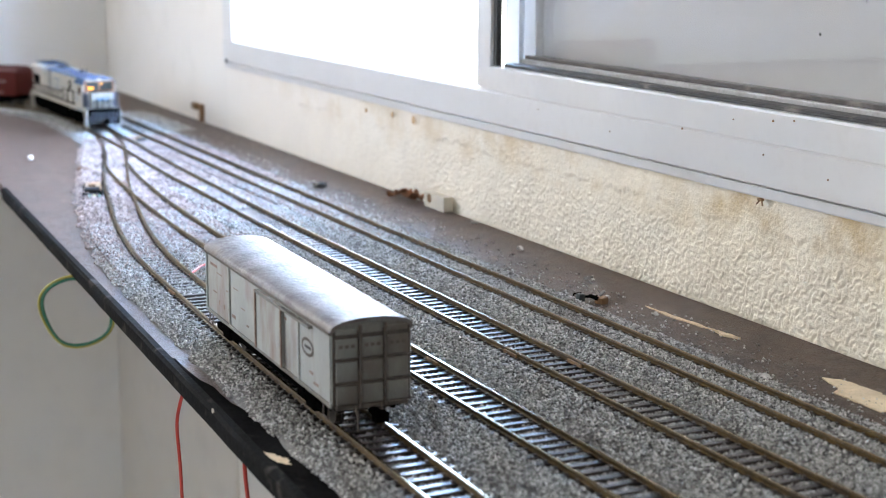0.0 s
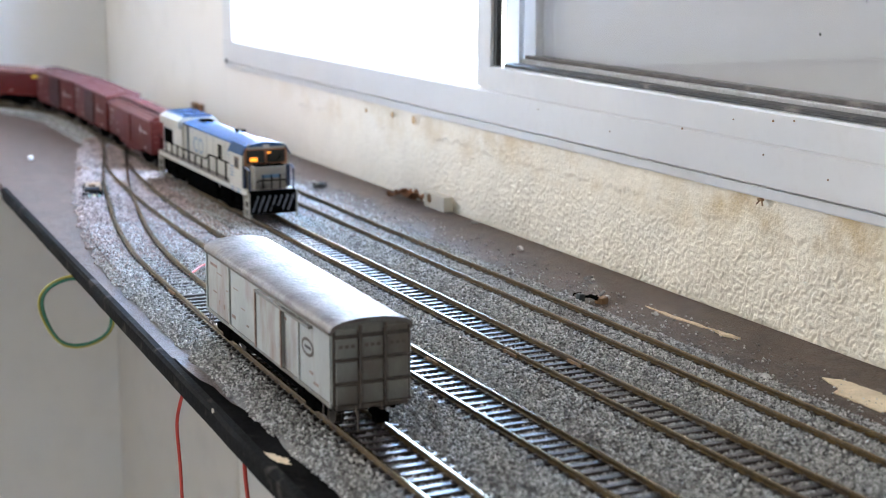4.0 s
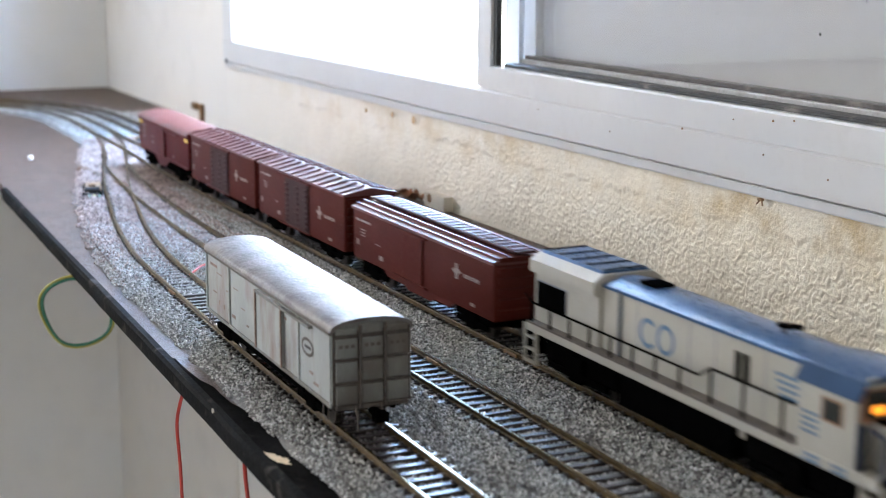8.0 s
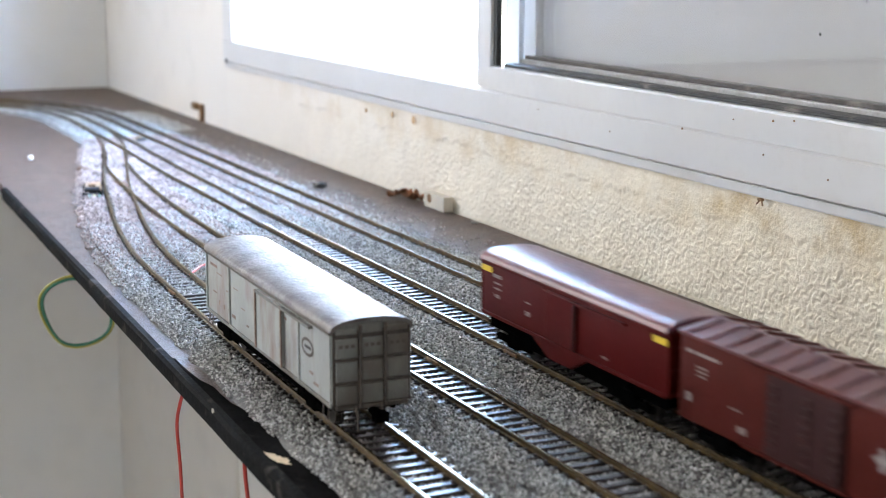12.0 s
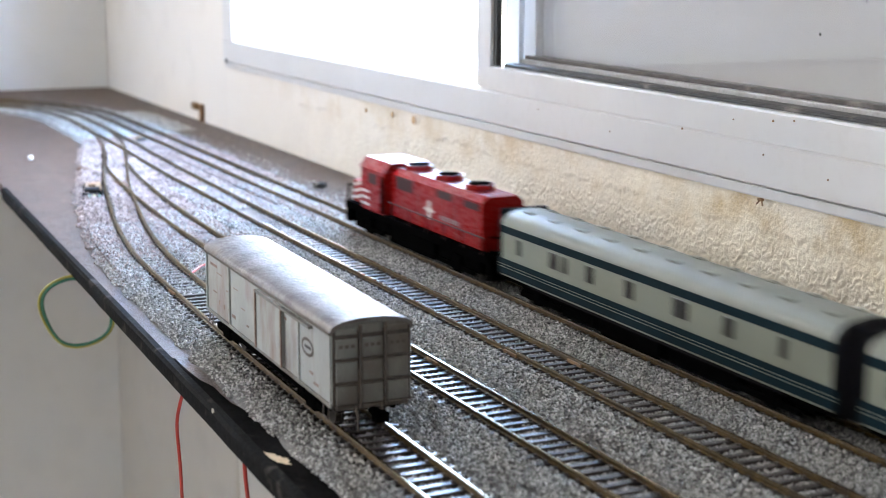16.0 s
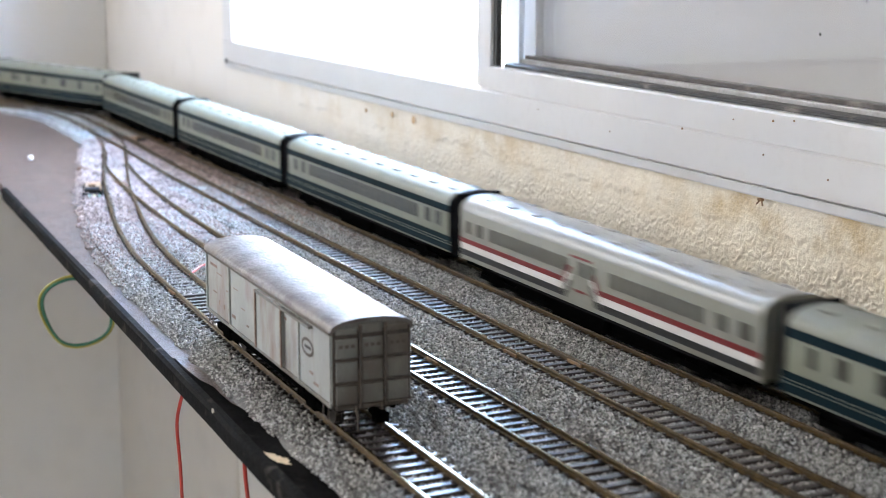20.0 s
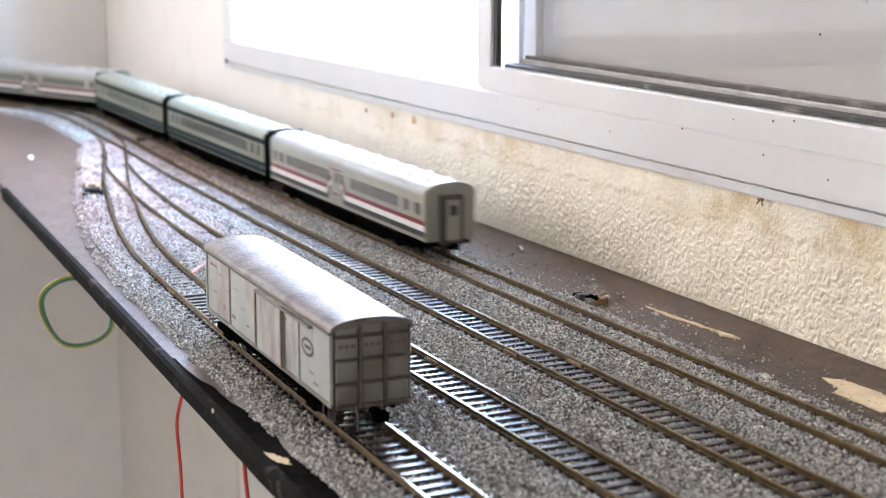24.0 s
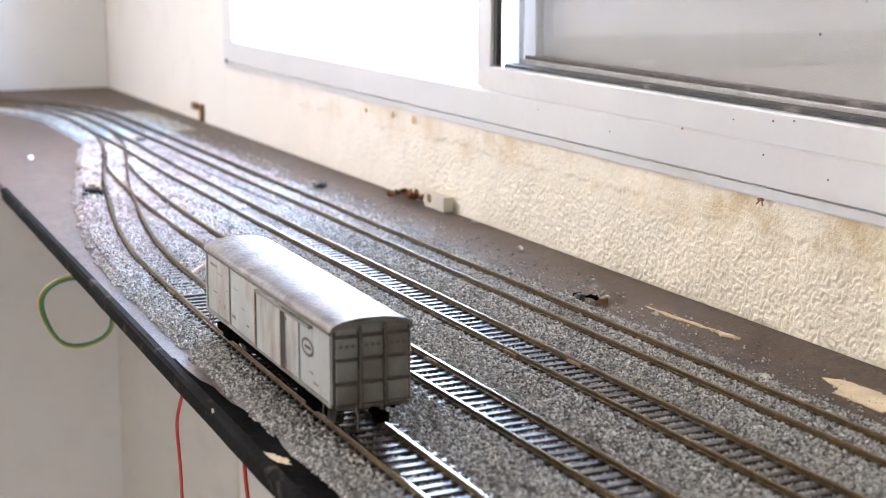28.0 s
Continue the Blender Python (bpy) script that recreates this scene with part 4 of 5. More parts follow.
    for e in (-1, 1):
        part("pilot", boxes([(*sorted((e * 0.1030, e * 0.1075)), -0.0150, 0.0150, 0.0045, 0.0190)], 0.0006), "black", loco, "black pilot plate")
        if e > 0:
            for k in range(7):
                part("hazard_stripe", plate([(0.0, 0.0), (0.0008, 0.0), (0.0048, 0.0100), (0.0040, 0.0100)], 0.0, 0.0003), "loco_grey", loco).matrix_basis = Matrix.Translation((0.1078, -0.0140 + 0.0038 * k, 0.0060)) @ Matrix.Rotation(math.pi / 2, 4, "Z")
        for s in (-1, 1):
            part("steps", merged(boxes([(*sorted((e * 0.0975, e * 0.1070)), *sorted((s * 0.0140, s * 0.0160)), z, z + 0.0008) for z in (0.0022, 0.0075, 0.0125)]), boxes([(*sorted((e * x, e * (x + 0.0012))), *sorted((s * 0.0145, s * 0.0160)), 0.0020, 0.0180) for x in (0.0970, 0.1060)])), "loco_white", loco)
        b = bogie(loco, e * 0.066, 0.036, 0.0058, 0.010, 0.0145)
        part("wheelset", merged(disc(e * 0.066, -0.0082, 0.0058, 0.0058, 0.0026), disc(e * 0.066, 0.0082, 0.0058, 0.0058, 0.0026)), "wheel", b)
        coupler(loco, e * 0.1070, e)
        # Black block that stands for the shade under the sill.
        part("bogie_cover", boxes([(e * 0.066 - 0.027, e * 0.066 + 0.027, -0.0138, 0.0138, 0.0060, 0.0152)], 0.0010), "black", loco, "black filler block for the shade at the bogie")
    for s in (-1, 1):
        y = s * 0.0156
        part("walkway", boxes([(-0.1035, 0.0665, *sorted((s * 0.0112, s * 0.0162)), 0.0188, 0.0196)]), "grime", loco)
        posts = [-0.1010, -0.0860, -0.0710, -0.0560, -0.0410, -0.0260, -0.0110, 0.0040, 0.0220, 0.0400, 0.0600]
        for x in posts:
            top = 0.0268 if x < 0.015 else 0.0315
            part("stanchion", rod([(x, y, 0.0190), (x, y, top)], 0.00055), "black", loco)
        part("handrail", rod([(-0.1065, y, 0.0300), (-0.1010, y, 0.0275), (0.0150, y, 0.0275), (0.0220, y, 0.0315), (0.0660, y, 0.0315)], 0.00045), "black", loco)
        part("rear_window", boxes([(-0.1020, -0.0790, *sorted((s * 0.0125, s * 0.0127)), 0.0262, 0.0360)]), "black", loco)
        part("rear_window_frame", boxes([(-0.1026, -0.0782, *sorted((s * 0.01245, s * 0.0126)), 0.0256, 0.0366)]), "loco_grey", loco)
        part("hood_door_line", boxes([(-0.0410, -0.0404, *sorted((s * 0.0112, s * 0.0128)), 0.0195, 0.0440)]), "loco_grey", loco)
        for x in (0.0290, 0.0335):
            part("hood_grille", boxes([(x, x + 0.0034, *sorted((s * 0.0112, s * 0.0114)), 0.0290, 0.0390)]), "black", loco)
        for x in (-0.0300, 0.0030, 0.0180, 0.0450):
            part("hood_panel_line", boxes([(x, x + 0.0003, *sorted((s * 0.0112, s * 0.01135)), 0.0195, 0.0430)]), "loco_grey", loco)
        # two round blue letters, drawn as plain rings
        for x, gap in ((-0.0225, 0.8), (-0.0115, 0.0)):
            bm = bmesh.new()
            n = 18
            a0 = -math.pi + gap if gap else -math.pi
            span = 2 * math.pi - 2 * gap if gap else 2 * math.pi
            o = [bm.verts.new((x + 0.0058 * math.cos(a0 + gap * 0 + span * k / n + math.pi), s * 0.01135, 0.0325 + 0.0056 * math.sin(a0 + span * k / n + math.pi))) for k in range(n + 1)]
            i = [bm.verts.new((x + 0.0040 * math.cos(a0 + span * k / n + math.pi), s * 0.01135, 0.0325 + 0.0039 * math.sin(a0 + span * k / n + math.pi))) for k in range(n + 1)]
            for k in range(n):
                bm.faces.new((o[k], o[k + 1], i[k + 1], i[k]))
            part("emblem", bm, "pale_blue", loco, "pale blue round emblem")
        for k in range(4):
            part("hood_stripe", boxes([(0.0530 - 0.001 * k, 0.0650, *sorted((s * 0.0112, s * 0.0114)), 0.0300 + 0.0022 * k, 0.0309 + 0.0022 * k)]), "pale_blue", loco)
    part("snow_light", boxes([(0.0947, 0.0955, -0.002, 0.002, 0.0440, 0.0460)], 0.0003), "plastic_white", loco)
    return loco


def red_loco():
    """Bright red road switcher with white nose chevrons; three roof fans."""
    loco = thing("diesel_locomotive", "bright red model diesel locomotive with white chevrons", "model locomotive")
    h = 0.094
    part("frame", boxes([(-h, h, -0.0155, 0.0155, 0.0130, 0.0170)], 0.0004), "black", loco)
    part("fuel_tank", boxes([(-0.030, 0.030, -0.0148, 0.0148, 0.0030, 0.0128)], 0.0015), "black", loco)
    hood = [(-0.0118, 0.0170), (-0.0118, 0.0414), (-0.0082, 0.0446), (0.0082, 0.0446), (0.0118, 0.0414), (0.0118, 0.0170)]
    part("hood", prism(hood, -0.0800, 0.0340), "red", loco)
    cab = [(-0.0158, 0.0170), (-0.0158, 0.0420), (-0.0120, 0.0462), (0.0120, 0.0462), (0.0158, 0.0420), (0.0158, 0.0170)]
    c = part("cab", prism(cab, 0.0342, 0.0680), "red", loco)
    part("cab_roof", prism([(-0.0164, 0.0412), (-0.0122, 0.0468), (0.0122, 0.0468), (0.0164, 0.0412), (0.0150, 0.0412), (0.0112, 0.0458), (-0.0112, 0.0458), (-0.0150, 0.0412)], 0.0330, 0.0692), "red", loco)
    nose = part("short_hood", prism([(-0.0115, 0.0170), (-0.0115, 0.0296), (-0.0075, 0.0312), (0.0075, 0.0312), (0.0115, 0.0296), (0.0115, 0.0170)], 0.0682, 0.0900), "red", loco)
    for k in range(3):
        z = 0.0185 + 0.0038 * k
        part("chevron", boxes([(0.0895, 0.0904, -0.0116, 0.0116, z, z + 0.0016)]), "stripe_white", nose, "white chevron stripe")
        for s in (-1, 1):
            part("chevron", plate([(0.0690 + 0.002 * k, z + 0.004), (0.0902, z), (0.0902, z + 0.0016), (0.0690 + 0.002 * k, z + 0.0056)], *sorted((s * 0.0115, s * 0.0117))), "stripe_white", nose)
            part("cab_chevron", boxes([(0.0560, 0.0680, *sorted((s * 0.0158, s * 0.0160)), z + 0.001, z + 0.0024)]), "stripe_white", c)
    for s in (-1, 1):
        part("side_window", boxes([(0.0450, 0.0570, *sorted((s * 0.0158, s * 0.0160)), 0.0330, 0.0390)]), "tuscan_door", c)
        part("side_door", boxes([(0.0345, 0.0390, *sorted((s * 0.0158, s * 0.0161)), 0.0180, 0.0390)]), "black", c)
        part("windscreen", boxes([(0.0680, 0.0684, *sorted((s * 0.0118, s * 0.0150)), 0.0320, 0.0400)]), "window_dark", c)
        part("walkway", boxes([(-0.092, 0.092, *sorted((s * 0.0118, s * 0.0158)), 0.0170, 0.0176)]), "black", loco)
        for x in (-0.088, -0.066, -0.044, -0.022, 0.0, 0.022, 0.066, 0.088):
            part("stanchion", rod([(x, s * 0.0157, 0.0170), (x, s * 0.0157, 0.0258)], 0.0004), "tuscan_door", loco)
        part("handrail", rod([(-0.090, s * 0.0157, 0.0258), (0.029, s * 0.0157, 0.0258)], 0.0004), "tuscan_door", loco)
        for x0, x1, z0, z1 in ((-0.077, -0.060, 0.0370, 0.0405), (-0.045, -0.028, 0.0370, 0.0410), (0.004, 0.026, 0.0340, 0.0410)):
            part("louvre", boxes([(x0, x1, *sorted((s * 0.0118, s * 0.0120)), z0, z1)]), "tuscan_door", loco)
        for x in (-0.074, -0.050, -0.036, -0.020, -0.004, 0.014):
            part("hood_door_line", boxes([(x, x + 0.0003, *sorted((s * 0.0118, s * 0.01195)), 0.0180, 0.0360)]), "grime", loco)
        x = -0.018
        q = s * 0.0119
        part("emblem", merged(plate([(x - 0.0075, 0.0285), (x, 0.0265), (x + 0.0075, 0.0285), (x, 0.0305)], *sorted((q, q + s * 0.00012))), plate([(x - 0.0017, 0.0235), (x + 0.0017, 0.0235), (x + 0.0017, 0.0335), (x - 0.0017, 0.0335)], *sorted((q, q + s * 0.00014)))), "stripe_white", loco)
        for k in range(6):
            xx = x - 0.0150 - 0.0038 * k if s > 0 else x - 0.0340 + 0.0038 * k
            part("lettering", boxes([(xx - 0.0012, xx + 0.0012, *sorted((q, q + s * 0.00012)), 0.0255, 0.0280)]), "lettering", loco)
    for x in (-0.054, -0.018, 0.021):
        fan = part("roof_fan", disc(x, 0, 0.0460, 0.0080, 0.0028, "Z", 20), "red", loco, "red round roof fan", 40)
        part("fan_grille", disc(x, 0, 0.0474, 0.0062, 0.0008, "Z", 20), "black", fan)
    part("exhaust", boxes([(-0.020, -0.012, -0.003, 0.003, 0.0446, 0.0466)], 0.0004), "red", loco)
    for e in (-1, 1):
        part("pilot", boxes([(*sorted((e * 0.0905, e * 0.0950)), -0.0145, 0.0145, 0.0045, 0.0165)], 0.0006), "black", loco)
        part("end_rail", merged(rod([(e * 0.093, -0.014, 0.017), (e * 0.093, -0.014, 0.0265), (e * 0.093, 0.014, 0.0265), (e * 0.093, 0.014, 0.017)], 0.0005), boxes([(*sorted((e * 0.0925, e * 0.0930)), -0.006, 0.006, 0.0170, 0.0290)])), "black", loco)
        bogie(loco, e * 0.058, 0.032, 0.0058, 0.009, 0.0142)
        # Black block added for the shade round the bogie.
        part("bogie_cover", boxes([(e * 0.058 - 0.024, e * 0.058 + 0.024, -0.0136, 0.0136, 0.0055, 0.0132)], 0.0010), "black", loco, "black filler block for the shade at the bogie")
        coupler(loco, e * 0.0945, e)
    return loco


def coach(style, windows, label):
    """A long model passenger coach; windows: rows of x, width."""
    car = thing("passenger_coach", label, "model coach", "passenger coaches")
    h, half, zb, ze, zc = 0.1245, 0.0146, 0.0110, 0.0362, 0.0430
    teal = style == "teal"
    side = "coach_cream" if teal else "coach_grey"
    part("body", boxes([(-h, h, -half, half, zb, ze)], 0.0006), side, car, smooth=30)
    top = arch(half + 0.0002, ze - 0.0004, zc, 18)
    part("roof", prism(top, -h, h), "coach_roof" if teal else "coach_silver", car, smooth=40)
    for k in range(10):
        x = -h + 0.014 + (2 * h - 0.028) * k / 9
        for s in (-1, 1):
            part("roof_vent", boxes([(x - 0.0030, x + 0.0030, s * 0.0060 - 0.0016, s * 0.0060 + 0.0016, zc - 0.0022, zc + 0.0002)], 0.0005), "coach_roof" if teal else "coach_silver", car)
    for s in (-1, 1):
        y = s * half
        yy = lambda d: sorted((y, y + s * d))
        if teal:
            part("upper_band", boxes([(-h, h, *yy(0.0003), 0.0322, 0.0358)]), "teal", car, "dark teal band over the windows")
            part("lower_band", boxes([(-h, h, *yy(0.0003), zb + 0.0010, 0.0196)]), "teal", car, "dark teal band with thin pale lines")
            for z in (0.0154, 0.0167):
                part("pin_stripe", boxes([(-h, h, *yy(0.0004), z, z + 0.00022)]), "coach_cream", car)
        else:
            for x0, x1 in ((-h, -0.012), (0.022, h)):
                part("red_stripe", boxes([(x0, x1, *yy(0.0003), 0.0197, 0.0221)]), "stripe_red", car)
                part("white_stripe", boxes([(x0, x1, *yy(0.0003), 0.0165, 0.0197)]), "stripe_white", car)
                part("black_stripe", boxes([(x0, x1, *yy(0.0003), 0.0134, 0.0165)]), "stripe_black", car)
            for x0, e in ((-0.012, 1), (0.022, -1)):
                for z0, z1, m, o in ((0.0197, 0.0221, "stripe_red", 0.0), (0.0165, 0.0197, "stripe_white", 0.003), (0.0134, 0.0165, "stripe_black", 0.006)):
                    xa = x0 + e * 0
                    part("stripe_bend", plate([(xa, z0), (xa + e * 0.0032, z0), (xa + e * 0.0090, z0 + 0.0085), (xa + e * 0.0058, z0 + 0.0085)], *yy(0.00035)), m, car)
            part("lettering", boxes([(-0.004, 0.014, *yy(0.0003), 0.0325, 0.0335), (0.0, 0.010, *yy(0.0003), 0.0175, 0.0186)]), "stripe_red", car, "small red lettering")
        for x, w in windows:
            xx = x if s < 0 else -x
            part("window", boxes([(xx - w / 2, xx + w / 2, *yy(0.0004), 0.0236 if teal else 0.0250, 0.0310 if teal else 0.0314)], 0.0001), "coach_window" if teal else "slim_window", car)
        part("side_skirt", boxes([(-h + 0.03, h - 0.03, *sorted((y - s * 0.0006, y - s * 0.0016)), zb - 0.0014, zb + 0.0004)]), "bellows", car)
    for e in (-1, 1):
        gw = 0.0125 if teal else 0.0066
        part("gangway", boxes([(*sorted((e * h, e * (h + 0.0050))), -gw, gw, zb - 0.002, 0.0428 if teal else 0.0365)], 0.0012), "bellows" if teal else "gangway_grey", car, "dark gangway bellows")
        if not teal:
            part("end_door", boxes([(*sorted((e * (h + 0.0050), e * (h + 0.0053))), -0.0040, 0.0040, zb + 0.001, 0.0340)]), "coach_grey", car, "grey end door")
            part("end_window", boxes([(*sorted((e * (h + 0.0053), e * (h + 0.0055))), -0.0022, 0.0022, 0.0255, 0.0310)]), "window_dark", car)
        part("end_rim", prism([(y * 1.01, z + 0.0002) for y, z in top] + [(-half * 1.01, zb), (half * 1.01, zb)], *sorted((e * (h - 0.0022), e * (h + 0.0006)))), "bellows" if teal else "coach_grey", car)
        bogie(car, e * 0.088, 0.028, 0.0055, 0.0070, 0.0130)
        coupler(car, e * (h - 0.004), e)
    # Underframe, made low and wide in black to stand for the shade below.
    part("underframe", boxes([(-0.068, -0.020, -0.0136, 0.0136, 0.0030, zb), (-0.016, 0.034, -0.0138, 0.0138, 0.0024, zb), (0.037, 0.068, -0.0134, 0.0134, 0.0032, zb), (-0.110, -0.069, -0.0110, 0.0110, 0.0045, zb), (0.069, 0.110, -0.0110, 0.0110, 0.0045, zb), (-h + 0.001, h - 0.001, -0.0128, 0.0128, 0.0085, zb)], 0.0004), "black", car)
    return car


WIN_DENSE = [(-0.108, 0.0055), (-0.094, 0.0055)] + [(-0.080 + 0.0084 * k, 0.0056) for k in range(20)] + [(0.096, 0.0055), (0.109, 0.0055)]
WIN_MAIL = [(-0.105, 0.004), (-0.072, 0.007), (-0.062, 0.004), (-0.040, 0.0055), (-0.008, 0.006), (0.030, 0.010), (0.062, 0.006), (0.095, 0.004)]
WIN_DINER = [(-0.108, 0.004), (-0.092, 0.005)] + [(-0.070 + 0.0158 * k, 0.0085) for k in range(10)] + [(0.092, 0.005), (0.108, 0.004)]
WIN_SLIM = [(-0.116, 0.004), (-0.104, 0.0055)] + [(-0.090 + 0.0078 * k, 0.0046) for k in range(10)] + [(-0.004, 0.004), (0.004, 0.004)] + [(0.022 + 0.0078 * k, 0.0046) for k in range(9)] + [(0.100, 0.0055), (0.115, 0.006)]
TEAL_LABEL = "teal and cream model passenger coach with grey roof"

reefer, ribbed = box_car(0.157, "reefer"), box_car(0.138, "ribbed")
ribbed_2 = copy_thing(ribbed, Matrix.Identity(4))
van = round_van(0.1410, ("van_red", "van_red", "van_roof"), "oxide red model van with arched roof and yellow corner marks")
loco_a = blue_loco()
# where each vehicle's middle stands against the locomotive's tail, and half its bogie distance
FREIGHT = [(van, -0.5655, 0.042), (ribbed_2, -0.4175, 0.045), (ribbed, -0.2710, 0.045), (reefer, -0.1105, 0.055), (loco_a, 0.1040, 0.066)]
loco_b = red_loco()
mail = coach("teal", WIN_MAIL, "teal and cream model mail coach with few windows")
dense = coach("teal", WIN_DENSE, TEAL_LABEL)
diner = coach("teal", WIN_DINER, "teal and cream model dining coach with wide windows")
slim = coach("grey", WIN_SLIM, "grey model passenger coach with red, white and black stripes")
dense_2, dense_3, dense_4 = (copy_thing(dense, Matrix.Identity(4)) for k in range(3))
slim_2 = copy_thing(slim, Matrix.Identity(4))
COACHES = [mail, dense, dense_2, dense_3, slim, diner, dense_4, slim_2]
PITCH = 0.2615

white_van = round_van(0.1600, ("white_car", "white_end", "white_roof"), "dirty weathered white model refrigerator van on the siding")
a, b = track_1(-0.5555 - 0.05), track_1(-0.5555 + 0.05)
white_van.matrix_basis = Matrix.Translation((a + b) / 2) @ Matrix.Rotation(math.atan2(b.y - a.y, b.x - a.x), 4, "Z")


# ---- the tracks ----
RAIL = [(-0.0005, -0.0002), (0.0005, -0.0002), (0.00062, -0.0005), (0.0005, -0.0008), (0.0002, -0.0010), (0.0002, -0.0019), (0.0009, -0.0023), (0.0009, -0.0025), (-0.0009, -0.0025), (-0.0009, -0.0023), (-0.0002, -0.0019), (-0.0002, -0.0010), (-0.0005, -0.0008), (-0.00062, -0.0005)]


def rail(path, s0, s1, off, step, name, parent, drop=0.0):
    n = max(2, int(abs(s1 - s0) / step))
    verts, faces, slots = [], [], []
    k = len(RAIL)
    for i in range(n + 1):
        s = s0 + (s1 - s0) * i / n
        q, d = path(s), (path(s + 0.002) - path(s - 0.002)).normalized()
        side = Vector((-d.y, d.x, 0))
        for y, z in RAIL:
            v = q + side * (off + y)
            verts.append((v.x, v.y, z + 0.0002 - drop))
    for i in range(n):
        for j in range(k):
            faces.append((i * k + j, (i + 1) * k + j, (i + 1) * k + (j + 1) % k, i * k + (j + 1) % k))
            slots.append(1 if j in (0,) else 0)
    faces.append(tuple(range(k))[::-1]), slots.append(0)
    faces.append(tuple(n * k + j for j in range(k))), slots.append(0)
    me = bpy.data.meshes.new(name)
    me.from_pydata(verts, [], faces)
    me.materials.append(M["rail"]), me.materials.append(M["rail_top"])
    me.polygons.foreach_set("material_index", slots)
    me.update()
    bm = bmesh.new()
    bm.from_mesh(me)
    bmesh.ops.recalc_face_normals(bm, faces=bm.faces)
    bm.to_mesh(me)
    bm.free()
    ob = new(name, me)
    ob.parent = parent
    return ob


sleeper_bm = boxes([(-0.00135, 0.00135, -0.0152, 0.0152, -0.0044, -0.0025)], 0.00025)
for off in (-GAUGE / 2, GAUGE / 2):
    for e in (-1, 1):
        box(sleeper_bm, -0.0007, 0.0007, off + e * 0.0013 - 0.0005, off + e * 0.0013 + 0.0005, -0.0026, -0.0018)
sleeper_mesh = bpy.data.meshes.new("sleeper")
sleeper_bm.to_mesh(sleeper_mesh)
sleeper_bm.free()
sleeper_mesh.materials.append(M["sleeper"])


def track(name, path, s0, s1, near0, near1, label, drop=0.0, skip=None):
    """Rails in one piece each; single sleepers where the camera is near, the others joined."""
    t = thing(name, label, "model track", "tracks of the yard")
    for off in (-GAUGE / 2, GAUGE / 2):
        rail(path, s0, s1, off, 0.01, "rail", t, drop)
    pitch, n = 0.00705, int((s1 - s0) / 0.00705)
    rest_v, rest_f = [], []
    base = np.array([v.co[:] for v in sleeper_mesh.vertices])
    polys = [tuple(f.vertices) for f in sleeper_mesh.polygons]
    rng = random.Random(len(name) + int(s0 * 100))
    for k in range(n):
        s = s0 + (k + 0.5) * pitch
        if skip and skip(s):
            continue
        q, d = path(s), (path(s + 0.002) - path(s - 0.002)).normalized()
        a = math.atan2(d.y, d.x) + rng.uniform(-0.02, 0.02)
        z = -drop + rng.uniform(-0.0001, 0.0001)
        if near0 < s < near1:
            c = new("sleeper", sleeper_mesh)
            c.parent = t
            c.matrix_basis = Matrix.Translation((q.x, q.y, z)) @ Matrix.Rotation(a, 4, "Z")
        else:
            ca, sa = math.cos(a), math.sin(a)
            o = len(rest_v)
            rest_v.extend((q.x + ca * x - sa * y, q.y + sa * x + ca * y, zz + z) for x, y, zz in base)
            rest_f.extend(tuple(o + i for i in f) for f in polys)
    if rest_v:
        me = bpy.data.meshes.new("sleeper_run")
        me.from_pydata(rest_v, [], rest_f)
        me.materials.append(M["sleeper"])
        ob = new("sleeper_run", me)
        ob.parent = t
        ob["kind"] = "stuff"
    return t


LABEL = "model railway track with tarnished brass rails on dark plastic sleepers"
track("siding_track", track_1, -1.40, 0.5, -1.05, -0.35, LABEL)
track("yard_track", track_2, -1.165, 0.5, -1.05, -0.35, LABEL, 0.0001)
track("main_track", track_3, -2.9, 3.1, -1.35, -0.33, LABEL, 0.0002)
track("back_track", track_4, -4.4, 3.2, -1.35, -0.33, LABEL, 0.0001)


# ---- rail joiners ----
for owner, path, x, off, drop in (("main_track", track_3, -0.5535, -1, 0.0002), ("main_track", track_3, -0.5290, 1, 0.0002), ("yard_track", track_2, -0.5560, 1, 0.0001), ("yard_track", track_2, -0.5760, -1, 0.0001), ("siding_track", track_1, -0.7150, 1, 0), ("siding_track", track_1, -0.7250, -1, 0)):
    q = path(x)
    y = q.y + off * GAUGE / 2
    part("rail_joiner", boxes([(x - 0.0055, x + 0.0055, y - 0.0015, y - 0.0007, -0.0024 - drop, -0.0008 - drop), (x - 0.0055, x + 0.0055, y + 0.0007, y + 0.0015, -0.0024 - drop, -0.0008 - drop)], 0.0002), "rust", bpy.data.objects[owner], "rusty rail joiner")
    part("joint_strip", boxes([(x - 0.0110, x + 0.0110, y + off * 0.0042 - 0.0012, y + off * 0.0042 + 0.0012, -0.0043 - drop, -0.0026 - drop)], 0.0003), "sleeper", bpy.data.objects[owner], "plastic strip that links the sleepers at a joint")


